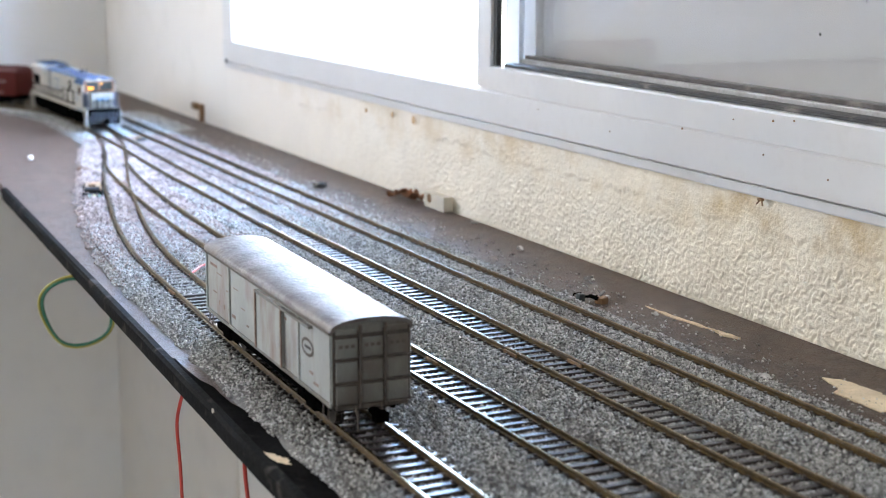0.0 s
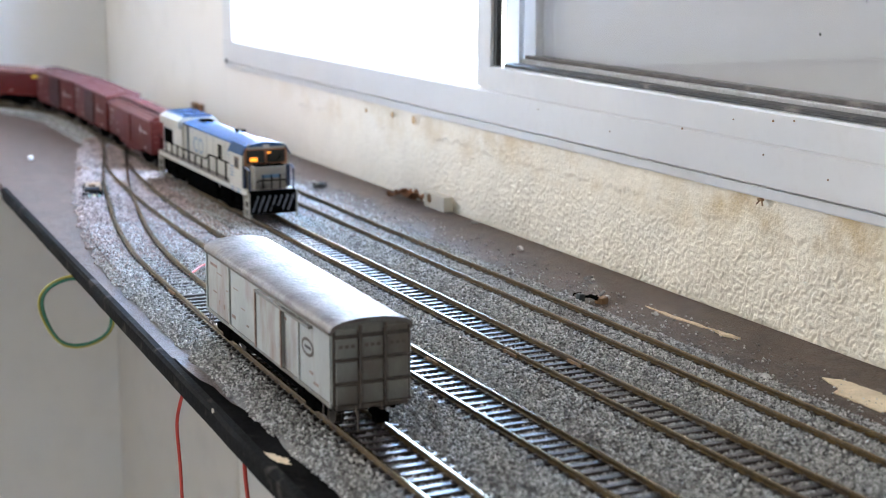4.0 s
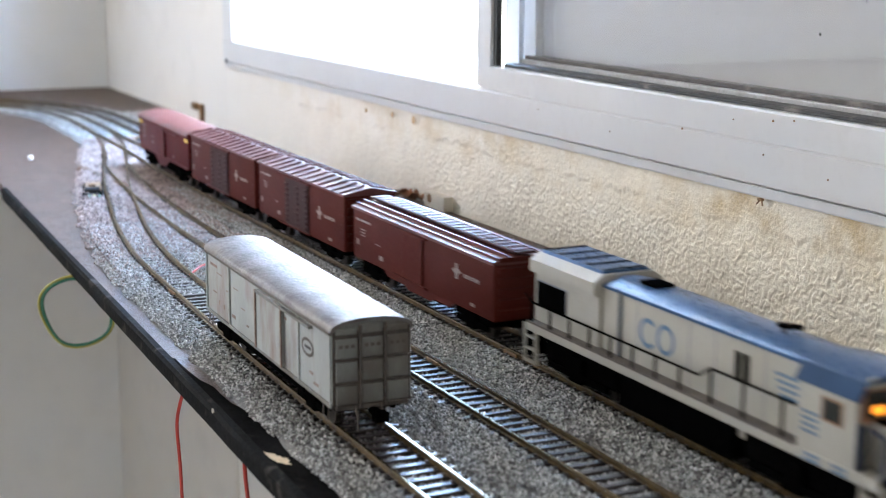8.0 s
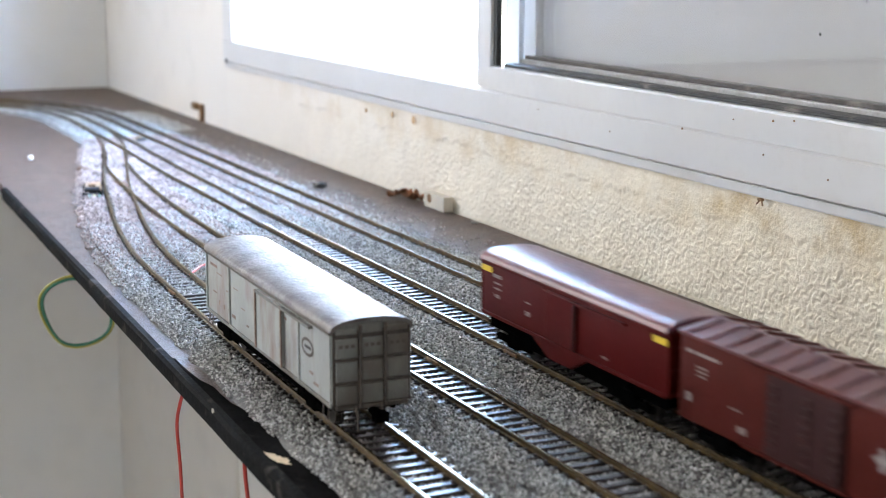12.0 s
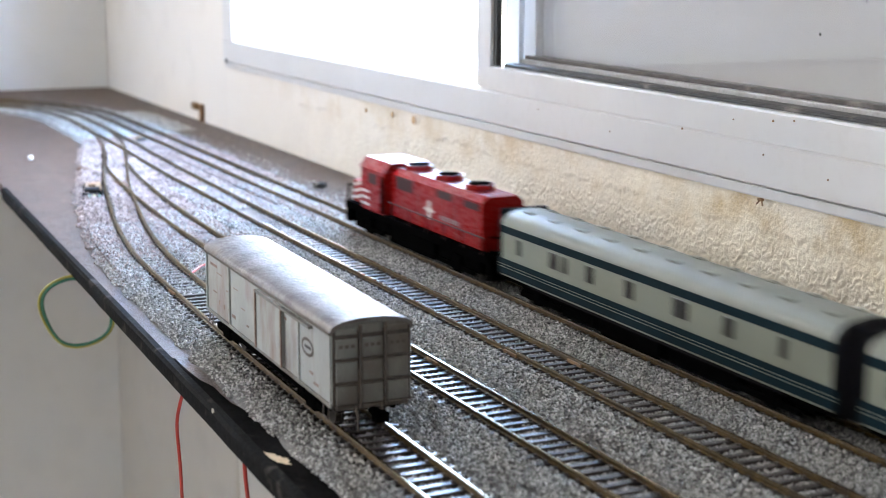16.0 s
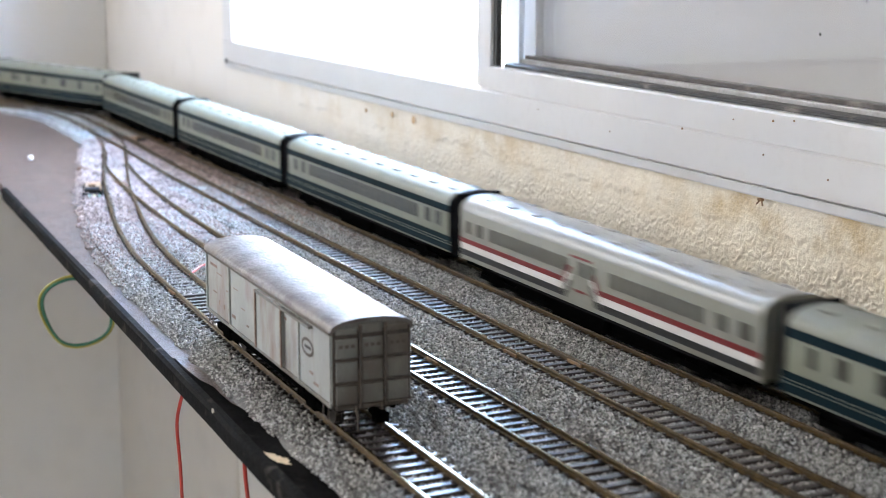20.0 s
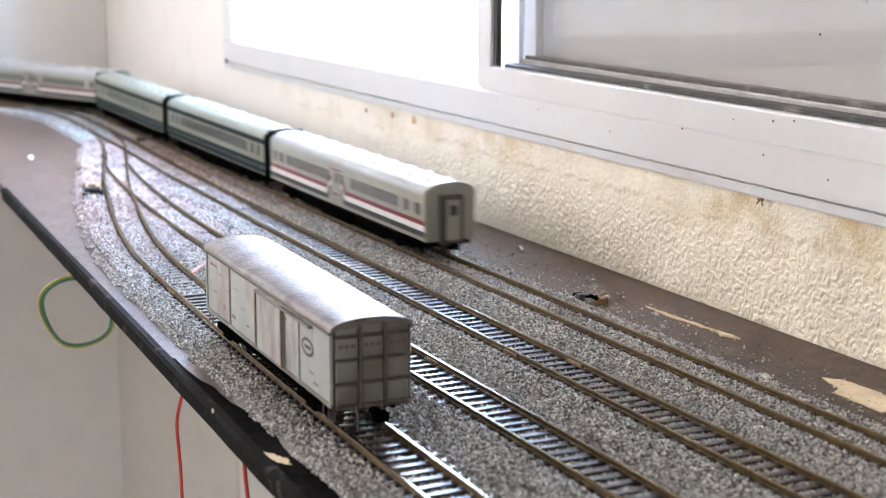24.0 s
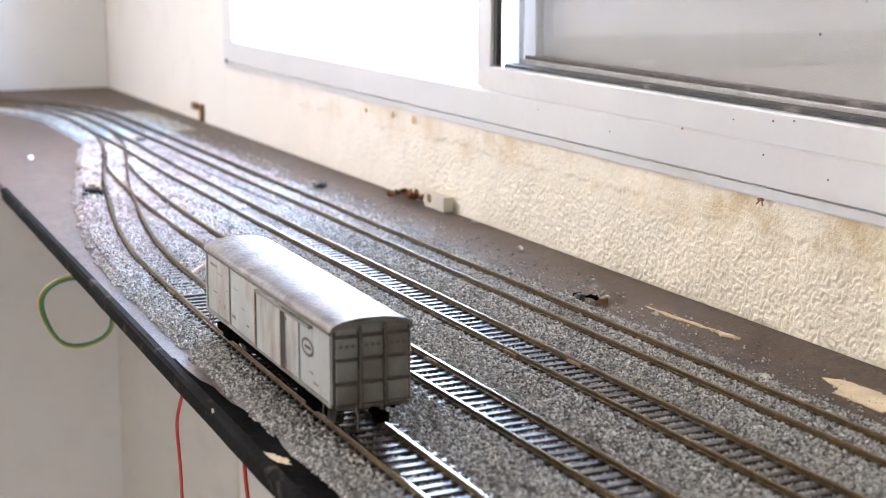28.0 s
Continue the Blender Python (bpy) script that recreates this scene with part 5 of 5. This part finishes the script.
# ---- gravel ----
def bed(path, s0, s1, left, right, lift, step=0.01):
    """A low strip of gravel bed under a track, with ragged edges."""
    verts, faces = [], []
    n = int((s1 - s0) / step)
    for i in range(n + 1):
        s = s0 + (s1 - s0) * i / n
        q, d = path(s), (path(s + 0.002) - path(s - 0.002)).normalized()
        side = Vector((-d.y, d.x, 0))
        la = left + 0.003 * noise.noise(Vector((s * 45, left * 900, 0)))
        ra = right + 0.003 * noise.noise(Vector((s * 45, right * 900, 7)))
        for off, z in ((-ra, BOARD + 0.0001), (-ra + 0.003, -0.0043 + lift), (-0.013, -0.0041 + lift), (0, -0.0042 + lift), (0.013, -0.0041 + lift), (la - 0.003, -0.0043 + lift), (la, BOARD + 0.0001)):
            v = q + side * off
            verts.append((v.x, v.y, z))
    for i in range(n):
        for j in range(6):
            faces.append((i * 7 + j, (i + 1) * 7 + j, (i + 1) * 7 + j + 1, i * 7 + j + 1))
    return verts, faces


BEDS = [(track_1, -1.30, 0.5, 0.0295, 0.0280, 0.0), (track_2, -1.20, 0.5, 0.0300, 0.0300, 0.00005), (track_3, -2.9, 3.1, 0.0275, 0.0300, 0.0001), (track_4, -4.4, 3.2, 0.0270, 0.0275, 0.00025)]
gravel = thing("gravel_bed", "loose grey gravel ballast spread between the tracks", "gravel")
gravel["kind"] = "stuff"
vv, ff = [], []
for path, s0, s1, la, ra, lift in BEDS:
    v, f = bed(path, s0, s1, la, ra, lift)
    o = len(vv)
    vv += v
    ff += [tuple(o + i for i in q) for q in f]
me = bpy.data.meshes.new("gravel_base")
me.from_pydata(vv, [], ff)
me.materials.append(M["ballast"])
base = new("gravel_base", me)
base.parent = gravel
base["kind"] = "stuff"


def grains(rows, name, material="grain"):
    """Loose stones: small uneven octahedra. rows: path, from, to, count, left edge, right edge, size, lift."""
    rng = np.random.default_rng(4)
    allv, allf, o = [], [], 0
    shape = np.array([(1, 0, 0), (-1, 0, 0), (0, 1, 0), (0, -1, 0), (0, 0, 1), (0, 0, -1)], float)
    tri = np.array([(0, 2, 4), (2, 1, 4), (1, 3, 4), (3, 0, 4), (2, 0, 5), (1, 2, 5), (3, 1, 5), (0, 3, 5)])
    for path, s0, s1, count, la, ra, size, lift in rows:
        m = 400
        ss = np.linspace(s0, s1, m)
        pts = np.array([path(s)[:2] for s in ss])
        tan = np.gradient(pts, axis=0)
        tan /= np.linalg.norm(tan, axis=1)[:, None]
        s = rng.uniform(s0, s1, count)
        off = rng.uniform(-ra, la, count) if lift >= 0 else -ra + (la + ra) * rng.uniform(0, 1, count) ** (2.6 if lift > -1.5 else 1.1)
        wob = np.array([noise.noise(Vector((float(x) * 60, 0, 0))) for x in ss]) * 0.004
        w = np.interp(s, ss, wob)
        off = np.where(off < -ra + 0.006, off + w, off)
        off = np.where(off > la - 0.008, off + np.interp(s, ss, np.roll(wob, 150)), off) if path is track_4 else off
        px, py = np.interp(s, ss, pts[:, 0]), np.interp(s, ss, pts[:, 1])
        tx, ty = np.interp(s, ss, tan[:, 0]), np.interp(s, ss, tan[:, 1])
        a = np.abs(off)
        on_sleeper = a < 0.0112
        z = np.where(on_sleeper, -0.0040 + lift + rng.uniform(-0.0004, 0.0005, count), -0.0029 + 0.0003 * np.clip((a - 0.0112) / 0.004, 0, 1) + rng.uniform(-0.0006, 0.0006, count))
        z = np.where(np.abs(a - GAUGE / 2) < 0.0018, -0.0040, z)
        near = s1 > -0.82
        rim = np.minimum(off + ra if path is track_1 or not near else off * 0 + 1, la - off if path is track_4 or not near else off * 0 + 1)
        z = np.where(rim < 0.004, BOARD + 0.0004 + np.clip(rim, 0, 0.004) * 0.5, z)
        if lift < 0:
            z = np.full(count, BOARD + size * 0.4)
        sz = size * rng.uniform(0.55, 1.25, count)
        v = shape[None] * sz[:, None, None] * rng.uniform(0.6, 1.25, (count, 6, 1))
        v += rng.normal(0, 0.18, (count, 6, 3)) * sz[:, None, None]
        th = rng.uniform(0, 2 * np.pi, count)
        ct, st = np.cos(th)[:, None], np.sin(th)[:, None]
        v = np.stack([v[..., 0] * ct - v[..., 1] * st, v[..., 0] * st + v[..., 1] * ct, v[..., 2] * 0.85], -1)
        v[..., 0] += (px - ty * off)[:, None]
        v[..., 1] += (py + tx * off)[:, None]
        v[..., 2] += z[:, None]
        allv.append(v.reshape(-1, 3))
        allf.append((tri[None] + (o + 6 * np.arange(count))[:, None, None]).reshape(-1, 3))
        o += 6 * count
    V, F = np.concatenate(allv), np.concatenate(allf)
    me = bpy.data.meshes.new(name)
    me.vertices.add(len(V)), me.loops.add(F.size), me.polygons.add(len(F))
    me.vertices.foreach_set("co", V.ravel())
    me.loops.foreach_set("vertex_index", F.ravel().astype(np.int32))
    me.polygons.foreach_set("loop_start", np.arange(0, F.size, 3, dtype=np.int32))
    me.update(calc_edges=True)
    me.validate()
    me.materials.append(M[material])
    ob = new(name, me)
    ob.parent = gravel
    ob["kind"] = "stuff"
    return ob


grains([
    (track_1, -0.72, -0.34, 25200, 0.026, 0.0280, 0.00069, 0.0),
    (track_2, -0.80, -0.34, 35400, 0.0265, 0.0275, 0.00069, 0.0),
    (track_2, -0.88, -0.80, 6000, 0.0265, 0.0275, 0.00070, 0.0006),
    (track_3, -0.95, -0.34, 45600, 0.0235, 0.0270, 0.00069, 0.0001),
    (track_4, -0.95, -0.34, 51600, 0.0250, 0.0240, 0.00069, 0.0012),
    (track_1, -0.86, -0.72, 12600, 0.026, 0.0290, 0.00069, 0.0008),
    (track_3, -2.20, -1.35, 15000, 0.0235, 0.0280, 0.0009, 0.0012),
    (track_4, -2.20, -1.35, 16000, 0.0260, 0.0240, 0.0009, 0.0008),
    (track_4, -0.95, -0.34, 1300, 0.060, -0.0245, 0.00070, -1),
    (track_4, -1.52, -0.95, 900, 0.050, -0.0245, 0.0008, -1),
    (track_4, -1.57, -1.40, 6500, 0.056, -0.0235, 0.0010, -2),
    (track_1, -0.93, -0.86, 2600, 0.026, 0.030, 0.00074, 0.0012),
    (track_2, -0.96, -0.88, 2600, 0.0265, 0.022, 0.00080, 0.0015),
    (track_3, -1.05, -0.95, 3000, 0.0235, 0.0280, 0.00080, 0.0013),
    (track_4, -1.05, -0.95, 3400, 0.0260, 0.0240, 0.00080, 0.0009),
    ], "gravel_stones")
# pinkish brown stones round the turnouts
grains([
    (track_1, -1.30, -0.98, 13000, 0.024, 0.030, 0.0009, 0.0012),
    (track_1, -0.98, -0.86, 9500, 0.026, 0.030, 0.00078, 0.0011),
    (track_2, -1.16, -0.88, 12000, 0.0265, 0.022, 0.0009, 0.0014),
    (track_3, -1.35, -0.95, 13000, 0.0235, 0.0280, 0.0009, 0.0012),
    (track_4, -1.35, -0.95, 15000, 0.0260, 0.0240, 0.0009, 0.0008),
    (track_1, -0.86, -0.82, 2400, 0.026, 0.029, 0.00072, 0.0010),
    (track_1, -0.86, -0.76, 2200, 0.026, 0.029, 0.00072, 0.0010),
    (track_2, -0.88, -0.84, 2400, 0.0265, 0.0275, 0.00074, 0.0008),
    (track_2, -0.88, -0.78, 2200, 0.0265, 0.0275, 0.00072, 0.0007),
    (track_3, -0.95, -0.90, 2700, 0.0235, 0.0270, 0.00074, 0.0003),
    (track_3, -0.95, -0.82, 2700, 0.0235, 0.0270, 0.00072, 0.0003),
    (track_4, -0.95, -0.90, 2700, 0.0250, 0.0240, 0.00074, 0.0013),
    (track_4, -0.95, -0.82, 2700, 0.0250, 0.0240, 0.00072, 0.0013),
    ], "dusty_stones", "pink_grain")


# ---- small things ----
def blob(name, label, category, at, size, material, seed, flat=1.0, rough=0.35):
    """A small lump of debris."""
    bm = bmesh.new()
    bmesh.ops.create_icosphere(bm, subdivisions=2, radius=1)
    for v in bm.verts:
        k = 1 + rough * noise.noise(v.co * 1.7 + Vector((seed, 0, 0))) * 2
        v.co = Vector((v.co.x * size[0] * k, v.co.y * size[1] * k, max(-0.4, v.co.z) * size[2] * k * flat))
    low = min(v.co.z for v in bm.verts)
    bmesh.ops.translate(bm, verts=bm.verts, vec=(at[0], at[1], at[2] - low))
    ob = part(name, bm, material, None, label, 50)
    return tagged(ob, category=category)


def chip(name, label, points, material="bare", lift=0.0005):
    """A place where the paint layer has come off: a thin ragged flake."""
    rng = random.Random(len(points) * 7 + int(points[0][0] * 1000))
    jag = min(1, abs(points[0][0] - points[2][0]) * 100)
    pts = []
    for (xa, ya), (xb, yb) in zip(points, points[1:] + points[:1]):
        for k in range(5):
            u = k / 5
            pts.append((xa + (xb - xa) * u + rng.uniform(-0.0007, 0.0007) * jag, ya + (yb - ya) * u + rng.uniform(-0.0006, 0.0006) * jag))
    ob = part(name, slab(pts, BOARD - 0.001, BOARD + lift), material, None, label)
    return tagged(ob, category="paint chip")


chip("bare_patch", "bare pale hardboard where dark paint has flaked off", [(-0.4790, 0.4030), (-0.4711, 0.4088), (-0.4520, 0.4094), (-0.4400, 0.4075), (-0.4300, 0.4000), (-0.4320, 0.3925), (-0.4520, 0.3930), (-0.4610, 0.3928), (-0.4640, 0.3985)])
chip("bare_patch", "narrow bare streak in the dark board paint", [(-0.6170, 0.4052), (-0.5900, 0.4078), (-0.5640, 0.4086), (-0.5700, 0.4062), (-0.5950, 0.4045)])
chip("paint_flake", "loose curled flake of pale hardboard", [(-0.5640, 0.4070), (-0.5560, 0.4086), (-0.5440, 0.4092), (-0.5530, 0.4055)], lift=0.0012)
chip("bare_patch", "small bare spot near the board's front edge", [(-0.4885, 0.1628), (-0.4830, 0.1660), (-0.4760, 0.1690), (-0.4700, 0.1672), (-0.4760, 0.1640), (-0.4820, 0.1625)], "bare", 0.0003)
chip("paint_nick", "white nick in the black board edge", [(-0.5425, 0.1617), (-0.5415, 0.1621), (-0.5405, 0.1618), (-0.5413, 0.1614)], "plastic_white", 0.0007)

# dry leaf against the wall
leaf = thing("dry_leaf", "curled dry brown leaf lying against the wall", "leaf")
for k, (dx, dy, w, rz) in enumerate(((0.0, 0.0, 0.011, 0.3), (0.010, 0.0015, 0.009, -0.4), (-0.009, -0.002, 0.008, 0.8), (0.017, 0.002, 0.006, 0.1))):
    bm = bmesh.new()
    n = 9
    for i in range(n):
        u = i / (n - 1)
        ww = 0.0045 * math.sin(math.pi * min(1, u * 0.95 + 0.05)) ** 0.7
        for s in (-1, 0, 1):
            bm.verts.new(((u - 0.5) * 2 * w, s * ww, 0.0015 + 0.004 * abs(s) * (0.6 + 0.4 * math.sin(7 * u + k)) + 0.0012 * math.sin(5 * u + 2 * k)))
    bm.verts.ensure_lookup_table()
    for i in range(n - 1):
        for j in range(2):
            bm.faces.new([bm.verts[q] for q in (i * 3 + j, i * 3 + j + 1, i * 3 + j + 4, i * 3 + j + 3)])
    bmesh.ops.solidify(bm, geom=bm.faces, thickness=0.0003)
    bmesh.ops.transform(bm, verts=bm.verts, matrix=Matrix.Translation((-0.957 + dx, 0.4285 + dy, BOARD + 0.0003 + 0.001 * (k % 2))) @ Matrix.Rotation(rz, 4, "Z"))
    part("lobe", bm, "leaf", leaf, smooth=60)

# socket block on the wall
block = thing("wall_socket", "small white plastic socket block at the foot of the wall", "socket")
part("housing", boxes([(-0.9280, -0.8970, 0.4290, 0.4362, BOARD, 0.0042)], 0.0008), "plastic_white", block)
part("plug_hole", disc(-0.9190, 0.4288, 0.0005, 0.0030, 0.0006), "rust", block)

# iron bracket on the wall
bracket = thing("wall_bracket", "small rusty iron bracket fixed low on the wall", "bracket")
part("plate", boxes([(-1.4735, -1.4650, 0.4335, 0.4372, BOARD, 0.0110)], 0.0008), "rust", bracket)
part("hook", boxes([(-1.4880, -1.4730, 0.4300, 0.4345, 0.0050, 0.0118)], 0.0015), "rust", bracket)

blob("dark_scrap", "dark blue grey scrap lying on the board", "scrap", (-1.030, 0.3925, BOARD), (0.006, 0.005, 0.0030), "rubber", 3)
scrap = thing("scrap_metal", "small heap of dark and shiny scrap beside the track", "scrap")
part("clip", boxes([(-0.6410, -0.6375, 0.3800, 0.3835, BOARD, BOARD + 0.0042)], 0.0006), "clip_grey", scrap)
part("spring", rod([(-0.6410, 0.3835, BOARD + 0.002), (-0.6330, 0.3875, BOARD + 0.0035)], 0.0007), "black", scrap)
part("spring_tip", rod([(-0.6320, 0.3885, BOARD + 0.004), (-0.6300, 0.3900, BOARD + 0.0066)], 0.0008), "alu", scrap)
part("ring", rod([(-0.6425, 0.3795, BOARD + 0.001), (-0.6430, 0.3800, BOARD + 0.0035), (-0.6400, 0.3822, BOARD + 0.0042), (-0.6380, 0.3835, BOARD + 0.002)], 0.0005), "black", scrap)
part("lump", disc(-0.6330, 0.3900, BOARD + 0.0014, 0.0034, 0.0028, "Z", 9), "rust", scrap)
part("arm", boxes([(-0.6395, -0.6315, 0.3864, 0.3880, BOARD + 0.0016, BOARD + 0.0034)], 0.0004), "black", scrap)
for k, (x, y, r) in enumerate(((-0.852, 0.4294, 0.003), (-0.679, 0.4112, 0.0035), (-0.766, 0.4159, 0.003), (-0.875, 0.395, 0.0028), (-0.487, 0.3770, 0.0040), (-0.600, 0.4000, 0.002), (-0.640, 0.398, 0.0022))):
    blob("gravel_clump", "small stray clump of grey gravel on the board", "gravel", (x, y, BOARD), (r * 0.8, r * 0.6, r * 0.45), "grain", k + 11, rough=0.6)

# point motors beside the turnouts
for x, y, rz, lab, k in ((-1.066, 0.2352, -0.22, "dark point motor with green and yellow wires", 1.0), (-1.325, 0.3352, -0.05, "brown point motor between the rails with wires", 0.8)):
    motor = thing("point_motor", lab, "point motor", "point motors")
    motor.matrix_basis = Matrix.Translation((x, y, BOARD)) @ Matrix.Rotation(rz, 4, "Z")
    part("case", boxes([(-0.026 * k, 0.030 * k, -0.0072 * k, 0.0072 * k, 0, 0.0042 * k)], 0.0010), "black", motor)
    part("lid", boxes([(-0.022 * k, 0.012 * k, -0.0050 * k, 0.0060 * k, 0.0042 * k, 0.0056 * k)], 0.0009), "rust", motor, "rusty brown lid")
    part("coil", rod([(0.014 * k, -0.0050 * k, 0.0052 * k), (0.014 * k, 0.0050 * k, 0.0052 * k)], 0.0024 * k, 10), "rubber", motor)
    part("knob", boxes([(-0.006 * k, 0.004 * k, -0.0025, 0.0025, 0.0056 * k, 0.0078 * k)], 0.0008), "rust", motor)
    part("throw_bar", boxes([(-0.022 * k, -0.018 * k, 0.0072 * k, 0.0160 * k, 0.0015, 0.0028)], 0.0003), "black", motor)
    for j, m in enumerate(("wire_green", "wire_yellow", "wire_green")):
        part("wire", rod([(0.0285 * k, -0.002 + 0.0033 * j, 0.0036 * k), (0.0330 * k, -0.002 + 0.0033 * j, 0.0032 * k), (0.0360 * k, -0.0025 + 0.0038 * j, 0.0008)], 0.0009), m, motor)

blob("sand_heap", "low heap of rusty brown sand beside the point motor", "sand", (-1.168, 0.2540, BOARD), (0.022, 0.0070, 0.0032), "sand", 21, rough=0.25)
blob("sand_heap", "low heap of rusty brown sand between the rails", "sand", (-1.080, 0.2600, BOARD), (0.016, 0.0050, 0.0042), "sand", 25, rough=0.25)

# Shiny nail head: its glint is put into the white colour.
pin = thing("map_pin", "small round-headed pin in the board, its head white as a glint", "pin")
ball = bmesh.new()
bmesh.ops.create_uvsphere(ball, u_segments=16, v_segments=10, radius=0.0023, matrix=Matrix.Translation((-1.2500, 0.2270, BOARD + 0.0030)))
part("head", ball, "pin_glint", pin, smooth=180)
part("shank", rod([(-1.2500, 0.2270, BOARD - 0.001), (-1.2500, 0.2270, BOARD + 0.0014)], 0.0008), "metal", pin)


def cable(name, label, points, r, material, category="cable"):
    cu = bpy.data.curves.new(name, "CURVE")
    cu.dimensions, cu.bevel_depth, cu.bevel_resolution, cu.resolution_u = "3D", r, 2, 8
    sp = cu.splines.new("NURBS")
    sp.points.add(len(points) - 1)
    for q, v in zip(sp.points, points):
        q.co = (*v, 1)
    sp.use_endpoint_u, sp.order_u = True, 4
    cu.materials.append(M[material])
    return tagged(new(name, cu), label, category)


LOOP, ACROSS, UP = Vector((-0.920, 0.190, -0.0540)), Vector((0.4305, 0.9026, 0)), Vector((0, 0, 1))
for material, ph, dr, lab in (("wire_green", 0.0, 0.0, "coiled green wire hanging under the board"), ("wire_yellow", 0.10, 0.0008, "coiled yellow wire hanging under the board"), ("wire_green", 0.35, -0.0008, "coiled green wire hanging under the board")):
    pts = []
    for k in range(15):
        a = 1.1 + ph * 0.3 + 2 * math.pi * 0.86 * k / 14
        pts.append(LOOP + ACROSS * ((0.0222 + dr) * math.cos(a)) + UP * ((0.0222 + dr) * math.sin(a)) + Vector((0.004 * ph, -0.002 * math.sin(3 * a + ph), 0)))
    pts = [pts[0] + ACROSS * 0.012 + UP * 0.016] + pts + [pts[-1] + ACROSS * 0.004 + UP * 0.018, pts[-1] + ACROSS * 0.006 + UP * 0.030]
    cable("wire_coil", lab, [q[:] for q in pts], 0.0009, material)
cable("hanging_wire", "thin red wire hanging from under the board", [(-0.619, 0.174, BOARD - 0.0072), (-0.625, 0.173, -0.026), (-0.6345, 0.172, -0.037), (-0.627, 0.172, -0.052), (-0.6262, 0.172, -0.075), (-0.625, 0.173, -0.11), (-0.627, 0.176, -0.20), (-0.622, 0.180, -0.40)], 0.0008, "wire_red")
cable("hanging_wire", "thin red wire hanging from under the board", [(-0.541, 0.174, BOARD - 0.0072), (-0.5385, 0.173, -0.024), (-0.5360, 0.172, -0.030), (-0.5320, 0.172, -0.040), (-0.529, 0.173, -0.06), (-0.527, 0.174, -0.12), (-0.528, 0.178, -0.36)], 0.0008, "wire_red")

cable("red_wire_end", "short red wire lying across the siding rails", [(-0.7800, 0.2320, -0.0010), (-0.7730, 0.2268, 0.0006), (-0.7650, 0.2225, 0.0004), (-0.7600, 0.2170, -0.0012)], 0.0007, "wire_red")

# husk of an insect on the plaster, and a leaf scrap caught outside
husk = thing("insect_husk", "dry brown insect husk stuck under the window frame", "insect husk")
for k, (dx, dz) in enumerate(((-0.0022, -0.0030), (0.0, -0.0012), (0.0024, -0.0032))):
    part("leg", rod([(-0.568, 0.4355, 0.0535), (-0.568 + dx, 0.4345, 0.0535 + dz)], 0.0004), "rust", husk)
part("shell", boxes([(-0.5695, -0.5665, 0.4340, 0.4362, 0.0522, 0.0536)], 0.0006), "rust", husk)
for x, z, r in ((-0.9608, 0.0488, 0.0030), (-0.9979, 0.0486, 0.0022), (-1.046, 0.0470, 0.0018)):
    ob = part("plaster_stain", disc(x, 0.4362, z, r, 0.0006, "Y", 12), "stain_rust", None, "small brown rust spot on the plaster")
    tagged(ob, category="stain")


# ---- motion along the rails ----
def ride(path, s, half, back):
    """Pose of a vehicle whose two bogies stand on the path round s."""
    a, b = path(s - half), path(s + half)
    if back:
        a, b = b, a
    return Matrix.Translation((a + b) / 2) @ Matrix.Rotation(math.atan2(b.y - a.y, b.x - a.x), 4, "Z")


def motions():
    times = [0.5 * k for k in range(57)]
    # the freight train gathers speed a little as it leaves the curve
    def tail(t):
        u = min(t, 12.5)
        return -1.6019 + 0.1159 * u + 0.00305 * u ** 2 - 0.000094 * u ** 3 + 0.147 * (t - u)
    for ob, ahead, half in FREIGHT:
        walk(ob, [(t, ride(track_3, tail(t) + ahead, half, False)) for t in times])
    # the passenger train waits out of sight beyond the camera, then runs away, a little faster in its middle part
    PULL = [(0, 0), (15.5, 0), (17, -0.003), (18, -0.007), (19, -0.014), (20, -0.029), (21, -0.045), (22, -0.049), (24, -0.047), (28, -0.047)]
    def head(t):
        return -0.7035 - 0.265 * (max(t, 9.0) - 16.2) + glide(PULL, t)
    walk(loco_b, [(t, ride(track_4, head(t) - 0.0990, 0.058, True)) for t in times])
    for k, ob in enumerate(COACHES):
        walk(ob, [(t, ride(track_4, head(t) + PITCH * (k + 0.5), 0.088, True)) for t in times])


motions()
